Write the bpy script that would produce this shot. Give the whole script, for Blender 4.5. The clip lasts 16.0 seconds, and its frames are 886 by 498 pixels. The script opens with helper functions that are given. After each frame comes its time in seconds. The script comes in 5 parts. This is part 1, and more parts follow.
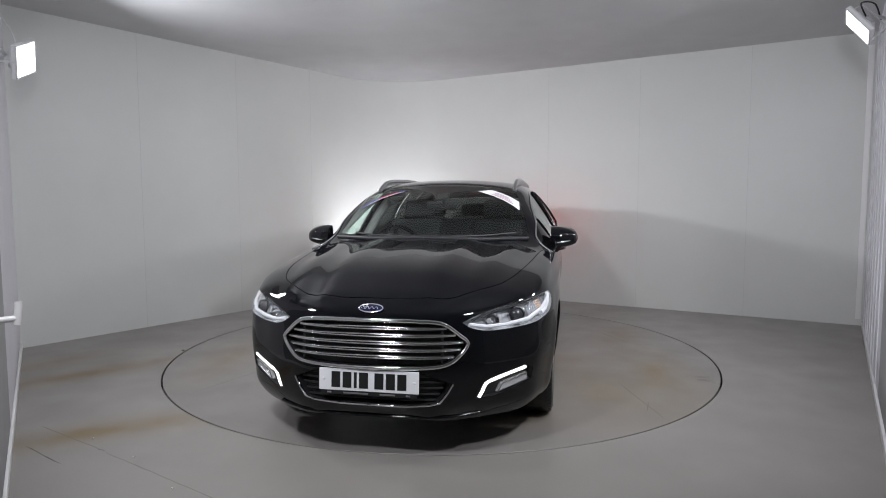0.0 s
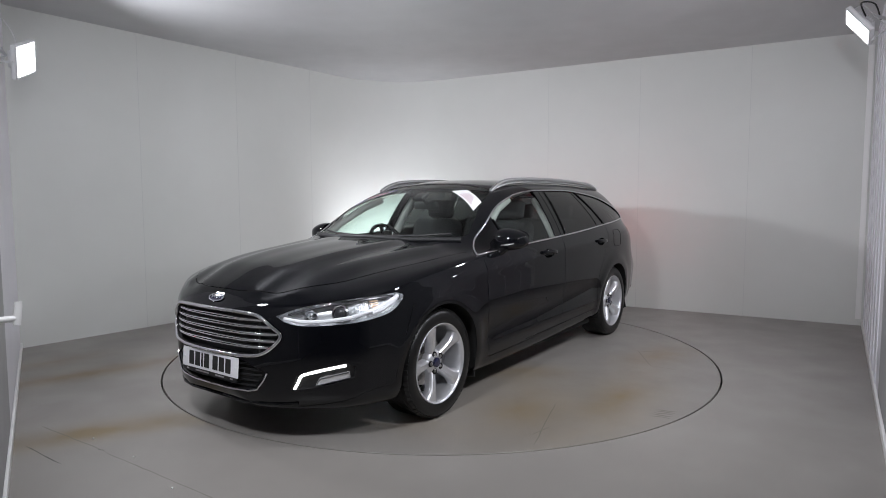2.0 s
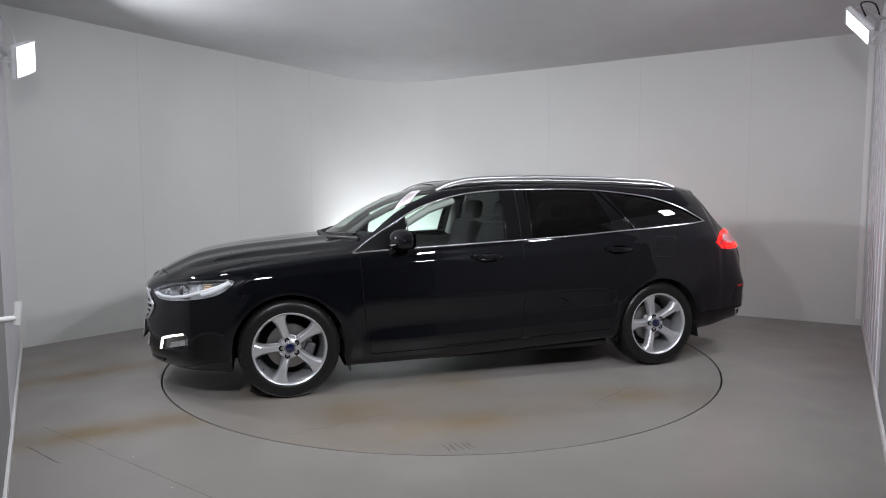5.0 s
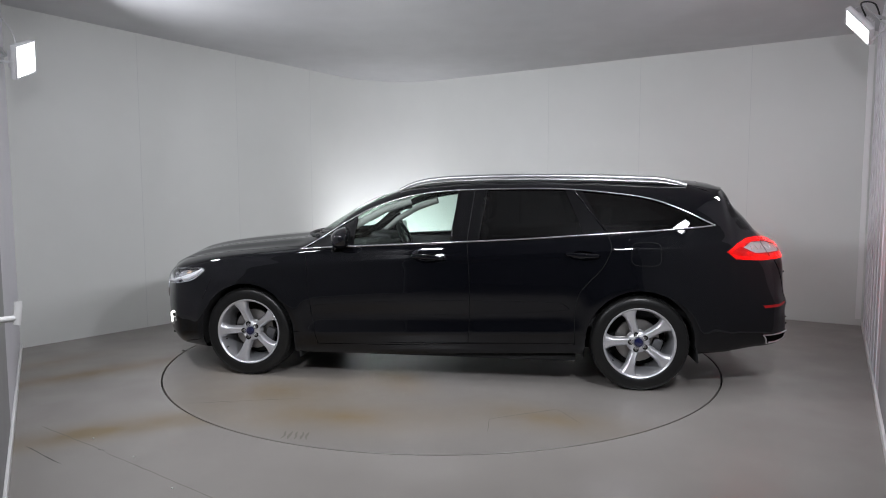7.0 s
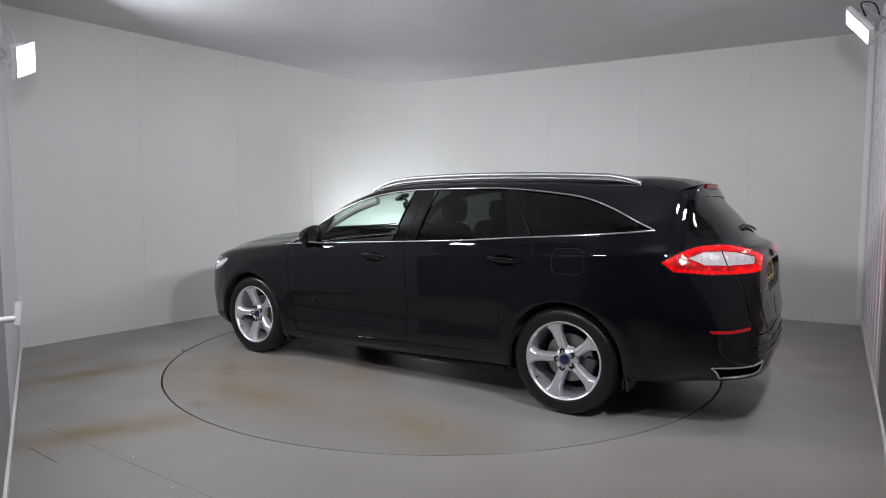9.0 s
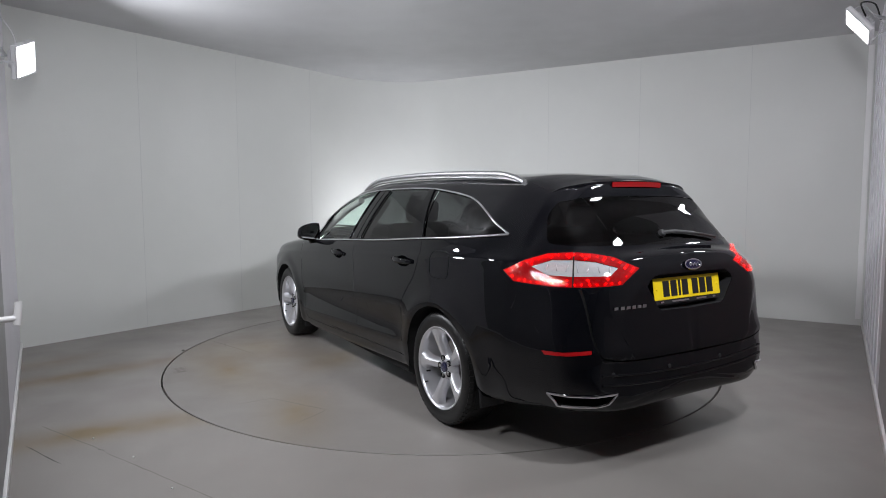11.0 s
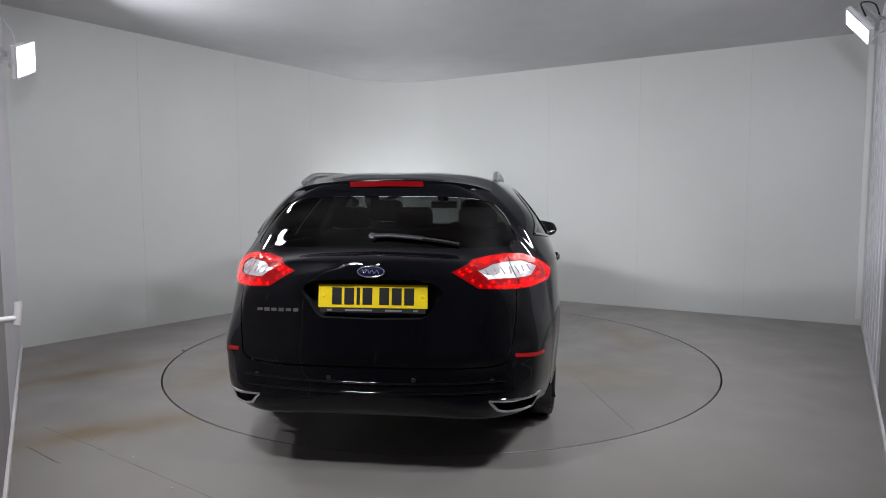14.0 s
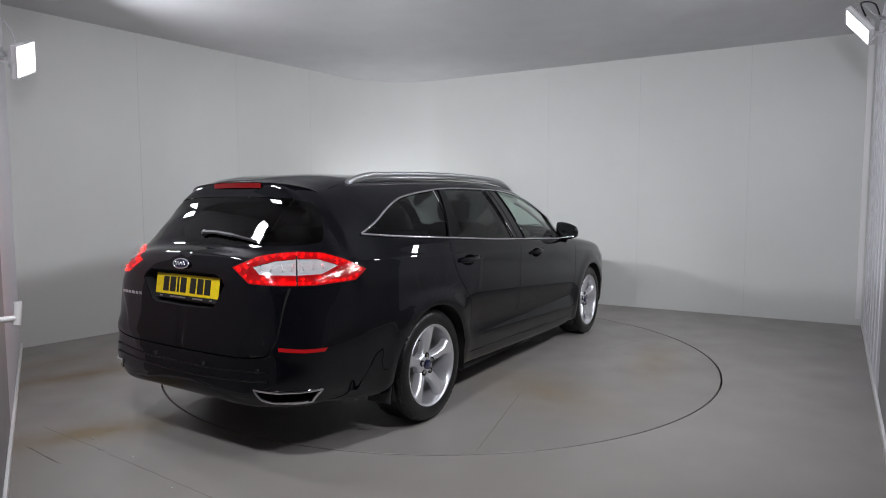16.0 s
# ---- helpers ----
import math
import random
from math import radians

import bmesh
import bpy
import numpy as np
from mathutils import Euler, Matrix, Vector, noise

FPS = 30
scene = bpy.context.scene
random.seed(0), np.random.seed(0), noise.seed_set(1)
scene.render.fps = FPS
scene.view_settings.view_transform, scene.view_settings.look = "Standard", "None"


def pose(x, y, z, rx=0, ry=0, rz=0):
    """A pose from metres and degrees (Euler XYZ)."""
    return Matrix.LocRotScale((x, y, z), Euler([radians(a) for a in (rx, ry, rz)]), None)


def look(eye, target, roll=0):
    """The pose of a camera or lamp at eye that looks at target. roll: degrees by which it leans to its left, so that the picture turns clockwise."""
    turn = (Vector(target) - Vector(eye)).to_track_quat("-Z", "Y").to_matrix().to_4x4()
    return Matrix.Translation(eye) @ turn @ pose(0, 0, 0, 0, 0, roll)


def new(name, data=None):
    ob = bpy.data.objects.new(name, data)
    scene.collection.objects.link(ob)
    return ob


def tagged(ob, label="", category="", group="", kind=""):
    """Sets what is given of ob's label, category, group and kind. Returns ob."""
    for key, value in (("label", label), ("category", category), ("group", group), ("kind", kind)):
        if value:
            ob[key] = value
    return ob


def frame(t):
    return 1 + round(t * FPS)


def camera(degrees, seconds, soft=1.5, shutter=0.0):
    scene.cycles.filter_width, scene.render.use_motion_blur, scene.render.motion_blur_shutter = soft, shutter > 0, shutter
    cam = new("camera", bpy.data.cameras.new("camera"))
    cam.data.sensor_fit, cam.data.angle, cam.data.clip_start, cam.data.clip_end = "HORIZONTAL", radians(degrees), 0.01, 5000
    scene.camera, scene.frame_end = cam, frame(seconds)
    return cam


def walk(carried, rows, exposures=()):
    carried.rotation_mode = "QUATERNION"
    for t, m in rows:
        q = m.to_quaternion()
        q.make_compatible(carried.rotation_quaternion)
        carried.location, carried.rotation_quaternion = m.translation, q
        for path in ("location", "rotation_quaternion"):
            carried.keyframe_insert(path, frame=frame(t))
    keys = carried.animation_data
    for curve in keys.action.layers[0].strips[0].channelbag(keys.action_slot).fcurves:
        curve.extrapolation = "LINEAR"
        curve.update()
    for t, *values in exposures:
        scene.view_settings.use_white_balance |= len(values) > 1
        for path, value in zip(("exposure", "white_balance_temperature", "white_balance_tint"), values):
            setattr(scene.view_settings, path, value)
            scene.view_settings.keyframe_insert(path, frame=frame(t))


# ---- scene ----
# camera on its stand, in the open corner between the two near walls
cam = camera(71.23, 16.0, 0.9)
EYE = (0.0, 0.0, 1.326)
VIEW = pose(*EYE, 85.393, 0.0, 0.0) @ pose(0, 0, 0, 0, 0, -0.118)
walk(cam, [(0.0, VIEW), (16.0, VIEW)])

TABLE = (0.0143, 5.3439)       # middle of the turntable
TABLE_R = 2.252
RING = (-0.012, 5.369)         # middle of the round gap in the floor
CEIL = 2.99


def heading(t):
    return -100.553 - 12.5479 * t - 0.00769 * (t - 8.0) ** 2


# ---- light ----
scene.view_settings.exposure = -0.06
world = bpy.data.worlds.new("world")
scene.world = world
world.use_nodes = True
world.node_tree.nodes["Background"].inputs[0].default_value = (0.5, 0.5, 0.5, 1)
world.node_tree.nodes["Background"].inputs[1].default_value = 0.02

# each floodlight looks along its own -y
FLOOD_L = pose(-3.14, 4.76, 2.38, 10, -21, 99)
FLOOD_R = pose(3.22, 4.92, 2.65, 59, 50, -58)
FLOOD_NEAR_L = look((-1.10, 1.62, 2.45), (-0.95, 4.3, 0.7)) @ pose(0, 0, 0, 90, 0, 0)
FLOOD_NEAR_R = look((1.34, 1.85, 2.45), (0.7, 4.8, 1.2)) @ pose(0, 0, 0, 90, 0, 0)
FLOOD_BACK = look((-0.62, 8.30, 0.17), (-0.74, 8.92, 0.62)) @ pose(0, 0, 0, 90, 0, 0)
FLOOD_MID_L = look((-2.25, 3.38, 2.62), (-0.6, 4.2, 0.9)) @ pose(0, 0, 0, 90, 0, 0)
FLOOD_MID_R = look((2.24, 3.20, 2.62), (0.6, 4.2, 0.9)) @ pose(0, 0, 0, 90, 0, 0)
COOL = (0.960, 0.985, 1.055)


def flood_beam(m, power, spread):
    data = bpy.data.lights.new("flood_beam", "AREA")
    data.shape, data.size, data.size_y = "RECTANGLE", 0.26, 0.18
    data.energy, data.spread, data.color = power, radians(spread), COOL
    ob = new("flood_beam", data)
    ob.matrix_world = m @ pose(0, -0.012, 0, -90, 0, 0)
    return ob


flood_beam(FLOOD_L, 45, 140)
flood_beam(FLOOD_R, 16, 112)
flood_beam(FLOOD_NEAR_L, 30, 135)
flood_beam(FLOOD_NEAR_R, 34, 128)
flood_beam(FLOOD_MID_L, 9, 125)
flood_beam(FLOOD_MID_R, 9, 125)
flood_beam(FLOOD_BACK, 27, 150)


# ---- materials ----
def material(name, color, rough=0.5, metal=0.0, **more):
    m = bpy.data.materials.new(name)
    m.use_nodes = True
    b = m.node_tree.nodes["Principled BSDF"]
    b.inputs["Base Color"].default_value = (*color, 1)
    b.inputs["Roughness"].default_value = rough
    b.inputs["Metallic"].default_value = metal
    for key, value in more.items():
        b.inputs[key.replace("_", " ")].default_value = value
    return m


def node(m, kind, **inputs):
    n = m.node_tree.nodes.new(kind)
    for key, value in inputs.items():
        n.inputs[key].default_value = value
    return n


def link(m, a, out, b, into):
    m.node_tree.links.new(a.outputs[out], b.inputs[into])


def bsdf(m):
    return m.node_tree.nodes["Principled BSDF"]


def mottle(m, low, high, scale, spread=0.15, detail=6.0, stretch=(1, 1, 1)):
    """Colour that wanders between two tones at one scale, in object space."""
    co = node(m, "ShaderNodeTexCoord")
    mp = node(m, "ShaderNodeMapping")
    mp.inputs["Scale"].default_value = stretch
    nz = node(m, "ShaderNodeTexNoise", Scale=scale, Detail=detail, Roughness=0.6)
    ramp = node(m, "ShaderNodeValToRGB")
    ramp.color_ramp.elements[0].position, ramp.color_ramp.elements[1].position = 0.5 - spread, 0.5 + spread
    ramp.color_ramp.elements[0].color, ramp.color_ramp.elements[1].color = (*low, 1), (*high, 1)
    link(m, co, "Object", mp, "Vector")
    link(m, mp, "Vector", nz, "Vector")
    link(m, nz, "Fac", ramp, "Fac")
    return co, nz, ramp


def relief(m, scale, strength, distance=0.002, detail=4.0):
    co = node(m, "ShaderNodeTexCoord")
    nz = node(m, "ShaderNodeTexNoise", Scale=scale, Detail=detail)
    bump = node(m, "ShaderNodeBump", Strength=strength, Distance=distance)
    link(m, co, "Object", nz, "Vector")
    link(m, nz, "Fac", bump, "Height")
    link(m, bump, "Normal", bsdf(m), "Normal")
    return bump


def rough_wander(m, scale, low, high):
    co = node(m, "ShaderNodeTexCoord")
    nz = node(m, "ShaderNodeTexNoise", Scale=scale, Detail=5.0)
    mr = node(m, "ShaderNodeMapRange")
    mr.inputs["From Min"].default_value, mr.inputs["From Max"].default_value = 0.3, 0.7
    mr.inputs["To Min"].default_value, mr.inputs["To Max"].default_value = low, high
    link(m, co, "Object", nz, "Vector")
    link(m, nz, "Fac", mr, "Value")
    link(m, mr, "Result", bsdf(m), "Roughness")


def make_wall_paint(name, low, high, rough):
    m = material(name, high, rough)
    _, _, ramp = mottle(m, low, high, 0.9, 0.25)
    link(m, ramp, "Color", bsdf(m), "Base Color")
    relief(m, 260, 0.06, 0.001)
    rough_wander(m, 3.0, rough - 0.06, rough + 0.08)
    return m


WALL = make_wall_paint("wall_paint", (0.62, 0.625, 0.60), (0.67, 0.675, 0.65), 0.42)
SIDE_WALL = make_wall_paint("side_wall_paint", (0.72, 0.71, 0.75), (0.78, 0.77, 0.81), 0.55)
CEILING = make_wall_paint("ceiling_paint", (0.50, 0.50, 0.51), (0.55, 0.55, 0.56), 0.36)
# grey for walls out of view, set to keep the car's reflections dark
UNSEEN_WALL = make_wall_paint("unseen_wall_grey", (0.32, 0.32, 0.325), (0.37, 0.37, 0.375), 0.6)
TRIM = material("trim_white", (0.8, 0.79, 0.78), 0.35)
SEAM = material("panel_seam", (0.58, 0.585, 0.57), 0.6)
DARK = material("pit_dark", (0.01, 0.01, 0.01), 0.9)


def make_vinyl(name, stains, tone=1.0):
    """Speckled grey vinyl, with rust-brown tyre and water stains where they lie on the floor."""
    m = material(name, (0.25, 0.23, 0.21), 0.38)
    co, _, base = mottle(m, [v * tone for v in (0.240, 0.222, 0.206)], [v * tone for v in (0.285, 0.267, 0.248)], 1.6, 0.3)
    sp = node(m, "ShaderNodeTexNoise", Scale=420.0, Detail=2.0)
    spr = node(m, "ShaderNodeValToRGB")
    spr.color_ramp.elements[0].position, spr.color_ramp.elements[1].position = 0.35, 0.65
    spr.color_ramp.elements[0].color, spr.color_ramp.elements[1].color = (0.82, 0.82, 0.82, 1), (1.14, 1.14, 1.14, 1)
    mix = node(m, "ShaderNodeMixRGB", Fac=1.0)
    mix.blend_type = "MULTIPLY"
    link(m, co, "Object", sp, "Vector")
    link(m, sp, "Fac", spr, "Fac")
    link(m, base, "Color", mix, "Color1")
    link(m, spr, "Color", mix, "Color2")
    last = mix
    for (x, y, turn, long, wide, amount, color) in stains:
        mp = node(m, "ShaderNodeMapping")
        mp.vector_type = "TEXTURE"
        mp.inputs["Location"].default_value = (x, y, 0)
        mp.inputs["Rotation"].default_value = (0, 0, radians(turn))
        mp.inputs["Scale"].default_value = (long, wide, 1)
        gr = node(m, "ShaderNodeTexGradient")
        gr.gradient_type = "QUADRATIC_SPHERE"
        nz = node(m, "ShaderNodeTexNoise", Scale=3.2, Detail=6.0, Roughness=0.65)
        pw = node(m, "ShaderNodeMath")
        pw.operation = "MULTIPLY"
        k = node(m, "ShaderNodeMath")
        k.operation = "MULTIPLY"
        k.inputs[1].default_value = amount
        k.use_clamp = True
        mx = node(m, "ShaderNodeMixRGB")
        mx.inputs["Color2"].default_value = (*color, 1)
        link(m, co, "Object", mp, "Vector")
        link(m, mp, "Vector", gr, "Vector")
        link(m, co, "Object", nz, "Vector")
        link(m, gr, "Fac", pw, 0)
        link(m, nz, "Fac", pw, 1)
        link(m, pw, "Value", k, 0)
        link(m, k, "Value", mx, "Fac")
        link(m, last, "Color", mx, "Color1")
        last = mx
    link(m, last, "Color", bsdf(m), "Base Color")
    relief(m, 300, 0.08, 0.0008)
    rough_wander(m, 2.5, 0.3, 0.46)
    return m


RUST = (0.20, 0.145, 0.075)
FLOOR = make_vinyl("vinyl_floor", [
    (-2.75, 4.62, 42, 1.5, 0.3, 2.2, RUST), (-2.0, 3.45, 30, 1.1, 0.3, 2.4, RUST),
    (-1.2, 3.75, 20, 0.8, 0.25, 1.6, RUST), (-3.2, 5.0, 50, 0.9, 0.35, 1.4, RUST)])
TABLE_VINYL = make_vinyl("vinyl_turntable", [
    (0.9, 1.3, 20, 1.3, 0.7, 1.3, RUST), (-0.6, -1.2, 70, 1.1, 0.6, 1.1, RUST), (0.2, 0.9, 120, 0.8, 0.4, 1.3, RUST),
    (0.4, 1.75, 5, 1.5, 0.5, 1.5, RUST), (-0.9, 1.6, -20, 1.0, 0.4, 1.4, RUST), (1.5, 0.6, 80, 1.0, 0.4, 1.2, RUST), (0.6, -1.7, 8, 1.2, 0.4, 1.2, RUST)], 0.90)
METAL = material("turntable_edge", (0.08, 0.08, 0.08), 0.45, 0.8)


# ---- building blocks ----
def mesh_of(name, bm, mat, smooth=False, angle=None):
    bmesh.ops.recalc_face_normals(bm, faces=bm.faces)
    me = bpy.data.meshes.new(name)
    bm.to_mesh(me)
    bm.free()
    for m in (mat if isinstance(mat, (list, tuple)) else [mat]):
        me.materials.append(m)
    if smooth:
        me.polygons.foreach_set("use_smooth", [True] * len(me.polygons))
        me.set_sharp_from_angle(angle=radians(angle or 40))
    return me


def part(name, bm, mat, parent=None, label="", smooth=False, angle=None):
    ob = new(name, mesh_of(name, bm, mat, smooth, angle))
    ob.parent = parent
    if label:
        tagged(ob, label=label)
    return ob


def add_box(bm, size, m=Matrix(), bevel=0.0, seg=2):
    ret = bmesh.ops.create_cube(bm, size=1.0, matrix=m @ Matrix.Diagonal((*size, 1)))
    if bevel:
        es = list({e for v in ret["verts"] for e in v.link_edges})
        bmesh.ops.bevel(bm, geom=es, offset=bevel, segments=seg, affect="EDGES", profile=0.5)
    return bm


def box(size, m=Matrix(), bevel=0.0, seg=2):
    return add_box(bmesh.new(), size, m, bevel, seg)


def add_prism(bm, outline, z0, z1, m=Matrix()):
    """A closed prism over an outline of (x, y)."""
    low = [bm.verts.new(m @ Vector((x, y, z0))) for x, y in outline]
    top = [bm.verts.new(m @ Vector((x, y, z1))) for x, y in outline]
    n = len(outline)
    bm.faces.new(low[::-1])
    bm.faces.new(top)
    for i in range(n):
        bm.faces.new((low[i], low[(i + 1) % n], top[(i + 1) % n], top[i]))
    return bm


def add_lathe(bm, rings, m=Matrix(), n=48, closed=False):
    """Turn (radius, height) pairs about the local z axis."""
    loops = []
    for r, z in rings:
        loops.append([bm.verts.new(m @ Vector((r * math.cos(2 * math.pi * i / n), r * math.sin(2 * math.pi * i / n), z))) for i in range(n)])
    pairs = list(zip(loops, loops[1:])) + ([(loops[-1], loops[0])] if closed else [])
    for a, b in pairs:
        for i in range(n):
            bm.faces.new((a[i], a[(i + 1) % n], b[(i + 1) % n], b[i]))
    return loops


def add_tube(bm, points, radius, n=10, closed=False, flat=1.0):
    """A round bar along points."""
    pts = [Vector(q) for q in points]
    loops, up = [], None
    count = len(pts)
    for i, q in enumerate(pts):
        a = pts[(i - 1) % count] if closed or i else q
        b = pts[(i + 1) % count] if closed or i < count - 1 else q
        d = (b - a).normalized()
        if up is None:
            up = d.orthogonal().normalized()
        up = (up - d * up.dot(d)).normalized()
        side = d.cross(up)
        loops.append([bm.verts.new(q + (up * math.cos(2 * math.pi * k / n) + side * math.sin(2 * math.pi * k / n) * flat) * radius) for k in range(n)])
    for a, b in list(zip(loops, loops[1:])) + ([(loops[-1], loops[0])] if closed else []):
        for k in range(n):
            bm.faces.new((a[k], a[(k + 1) % n], b[(k + 1) % n], b[k]))
    if not closed:
        bm.faces.new(loops[0][::-1])
        bm.faces.new(loops[-1])
    return bm


# ---- the booth ----
LEFT_END, RIGHT_END, APEX = Vector((-3.786, 5.453)), Vector((4.376, 6.366)), Vector((-0.845, 9.354))
FILLET = 1.12


def far_wall_line():
    """The two far walls and the rounded corner between them, from the left end to the right one."""
    a, b = (LEFT_END - APEX).normalized(), (RIGHT_END - APEX).normalized()
    half = a.angle(b) / 2
    run = FILLET / math.tan(half)
    mid = APEX + (a + b).normalized() * (FILLET / math.sin(half))
    start, stop = APEX + a * run, APEX + b * run
    s, e = start - mid, stop - mid
    angle0 = math.atan2(s.y, s.x)
    turn = (math.atan2(e.y, e.x) - angle0 + math.pi) % (2 * math.pi) - math.pi
    arc = [mid + Vector((math.cos(angle0 + turn * k / 24), math.sin(angle0 + turn * k / 24))) * FILLET for k in range(25)]
    return [LEFT_END] + arc + [RIGHT_END]


def wall_along(name, line, z0, z1, thick, mat, label):
    """A wall of some thickness behind a line on the ground; its face is the line, the room on the line's right."""
    n = len(line)
    normals = []
    for i in range(n):
        d = (line[min(i + 1, n - 1)] - line[max(i - 1, 0)]).normalized()
        normals.append(Vector((-d.y, d.x)))
    outer = [p + q * thick for p, q in zip(line, normals)]
    bm = bmesh.new()
    add_prism(bm, [tuple(p) for p in line] + [tuple(p) for p in reversed(outer)], z0, z1)
    return tagged(part(name, bm, mat, None, "", True, 30), label=label, category="wall", kind="structure")


FAR = far_wall_line()
WEST = [Vector((-1.28, 1.62)), LEFT_END]
EAST = [RIGHT_END, Vector((1.5, 1.85))]
wall_far = wall_along("wall_far", FAR, -0.05, CEIL + 0.1, 0.12, WALL, "pale grey-green painted panel wall with a rounded corner")
# side walls turn grey where unseen, so the paintwork mirrors less light
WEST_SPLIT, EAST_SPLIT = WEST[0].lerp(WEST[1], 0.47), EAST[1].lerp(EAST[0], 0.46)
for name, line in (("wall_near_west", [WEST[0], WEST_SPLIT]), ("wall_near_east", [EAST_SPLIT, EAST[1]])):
    wall_along(name, line, -0.05, CEIL + 0.1, 0.12, UNSEEN_WALL, "unseen side wall beside the camera stand, greyed to darken reflections")
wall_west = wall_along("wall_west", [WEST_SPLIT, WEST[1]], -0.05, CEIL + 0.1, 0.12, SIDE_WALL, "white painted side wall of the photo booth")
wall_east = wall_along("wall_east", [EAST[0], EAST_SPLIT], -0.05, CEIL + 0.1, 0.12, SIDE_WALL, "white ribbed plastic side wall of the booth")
# added unseen walls that close the room, grey for the same dark reflections
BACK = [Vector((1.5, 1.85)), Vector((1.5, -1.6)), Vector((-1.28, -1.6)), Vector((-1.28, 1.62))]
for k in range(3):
    wall_along("wall_back_%d" % (k + 1), BACK[k:k + 2], -0.05, CEIL + 0.1, 0.1, UNSEEN_WALL, "unseen wall behind the camera stand, greyed to darken reflections")

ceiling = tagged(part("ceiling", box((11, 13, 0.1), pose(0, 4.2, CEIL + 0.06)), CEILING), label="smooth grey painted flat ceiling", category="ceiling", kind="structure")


def make_floor():
    """One sheet of vinyl with a round hole for the turntable."""
    bm = bmesh.new()
    n = 128
    cx, cy = RING
    inner = [Vector((cx + (TABLE_R + 0.007) * math.cos(2 * math.pi * i / n), cy + (TABLE_R + 0.007) * math.sin(2 * math.pi * i / n), 0)) for i in range(n)]
    outer = []
    for i in range(n):
        c, s = math.cos(2 * math.pi * i / n), math.sin(2 * math.pi * i / n)
        k = 7.5 / max(abs(c), abs(s))
        outer.append(Vector((cx + k * c, cy - 0.5 + k * s, 0)))
    a = [bm.verts.new(p) for p in inner]
    b = [bm.verts.new(p) for p in outer]
    c = [bm.verts.new(p - Vector((0, 0, 0.06))) for p in inner]
    for i in range(n):
        j = (i + 1) % n
        bm.faces.new((a[i], a[j], b[j], b[i]))
        bm.faces.new((c[i], c[j], a[j], a[i]))
    ob = part("floor", bm, FLOOR)
    return tagged(ob, label="speckled grey vinyl floor with brown stains", category="floor", kind="structure")


floor = make_floor()
tagged(part("turntable_pit", box((5.2, 5.2, 0.04), pose(TABLE[0], TABLE[1], -0.09)), DARK), label="dark pit under the turntable", category="floor", kind="structure")

turntable = new("turntable")
turntable.location = (*RING, 0)
tagged(turntable, label="round grey vinyl turntable flush with the floor", category="turntable")
bm = bmesh.new()
loops = add_lathe(bm, [(TABLE_R - 0.006, -0.06), (TABLE_R - 0.006, -0.002), (TABLE_R - 0.008, 0.0)], n=128)
bm.faces.new(loops[-1])
part("deck", bm, TABLE_VINYL, turntable)


# ---- materials of the car ----
def make_paint():
    m = material("black_paint", (0.0026, 0.0028, 0.0040), 0.015, 0.0, IOR=1.46)
    co = node(m, "ShaderNodeTexCoord")
    nz = node(m, "ShaderNodeTexNoise", Scale=34.0, Detail=2.0)
    bump = node(m, "ShaderNodeBump", Strength=0.008, Distance=0.001)
    link(m, co, "Object", nz, "Vector")
    link(m, nz, "Fac", bump, "Height")
    link(m, bump, "Normal", bsdf(m), "Normal")
    return m


def make_glass(name, color, rough=0.0):
    """Tinted pane: clear through, glossy outside."""
    m = bpy.data.materials.new(name)
    m.use_nodes = True
    t = m.node_tree
    t.nodes.clear()
    out = node(m, "ShaderNodeOutputMaterial")
    clear = node(m, "ShaderNodeBsdfTransparent")
    clear.inputs["Color"].default_value = (*color, 1)
    gloss = node(m, "ShaderNodeBsdfGlossy")
    gloss.inputs["Roughness"].default_value = rough
    face = node(m, "ShaderNodeLayerWeight", Blend=0.5)
    power = node(m, "ShaderNodeMath")
    power.operation = "POWER"
    power.inputs[1].default_value = 4.5
    scale = node(m, "ShaderNodeMath")
    scale.operation = "MULTIPLY_ADD"
    scale.inputs[1].default_value, scale.inputs[2].default_value = 0.9, 0.045
    mix = node(m, "ShaderNodeMixShader")
    link(m, face, "Facing", power, 0)
    link(m, power, "Value", scale, 0)
    link(m, scale, "Value", mix, "Fac")
    link(m, clear, "BSDF", mix, 1)
    link(m, gloss, "BSDF", mix, 2)
    link(m, mix, "Shader", out, "Surface")
    return m


def make_glow(name, color, strength, base=None, rough=0.2):
    m = material(name, base or color, rough)
    bsdf(m).inputs["Emission Color"].default_value = (*color, 1)
    bsdf(m).inputs["Emission Strength"].default_value = strength
    return m


PAINT = make_paint()
GLOSS_BLACK = material("gloss_black_trim", (0.003, 0.003, 0.0035), 0.05, 0.0, IOR=1.38)
PLASTIC = material("black_plastic", (0.012, 0.012, 0.013), 0.5)
relief(PLASTIC, 500, 0.15, 0.0006)
SHUT = material("shut_line", (0.002, 0.002, 0.002), 0.9)
CHROME = material("chrome", (0.78, 0.78, 0.80), 0.07, 1.0)
TRIM_CHROME = material("brushed_window_trim", (0.66, 0.66, 0.68), 0.2, 1.0)
SATIN = material("satin_aluminium", (0.55, 0.55, 0.56), 0.38, 1.0)
relief(SATIN, 900, 0.05, 0.0003)
ALLOY = material("alloy_wheel_silver", (0.62, 0.62, 0.64), 0.30, 0.72, Coat_Weight=0.6)
relief(ALLOY, 700, 0.06, 0.0004)
GUNMETAL = material("wheel_shadow_paint", (0.12, 0.12, 0.125), 0.45, 0.6)
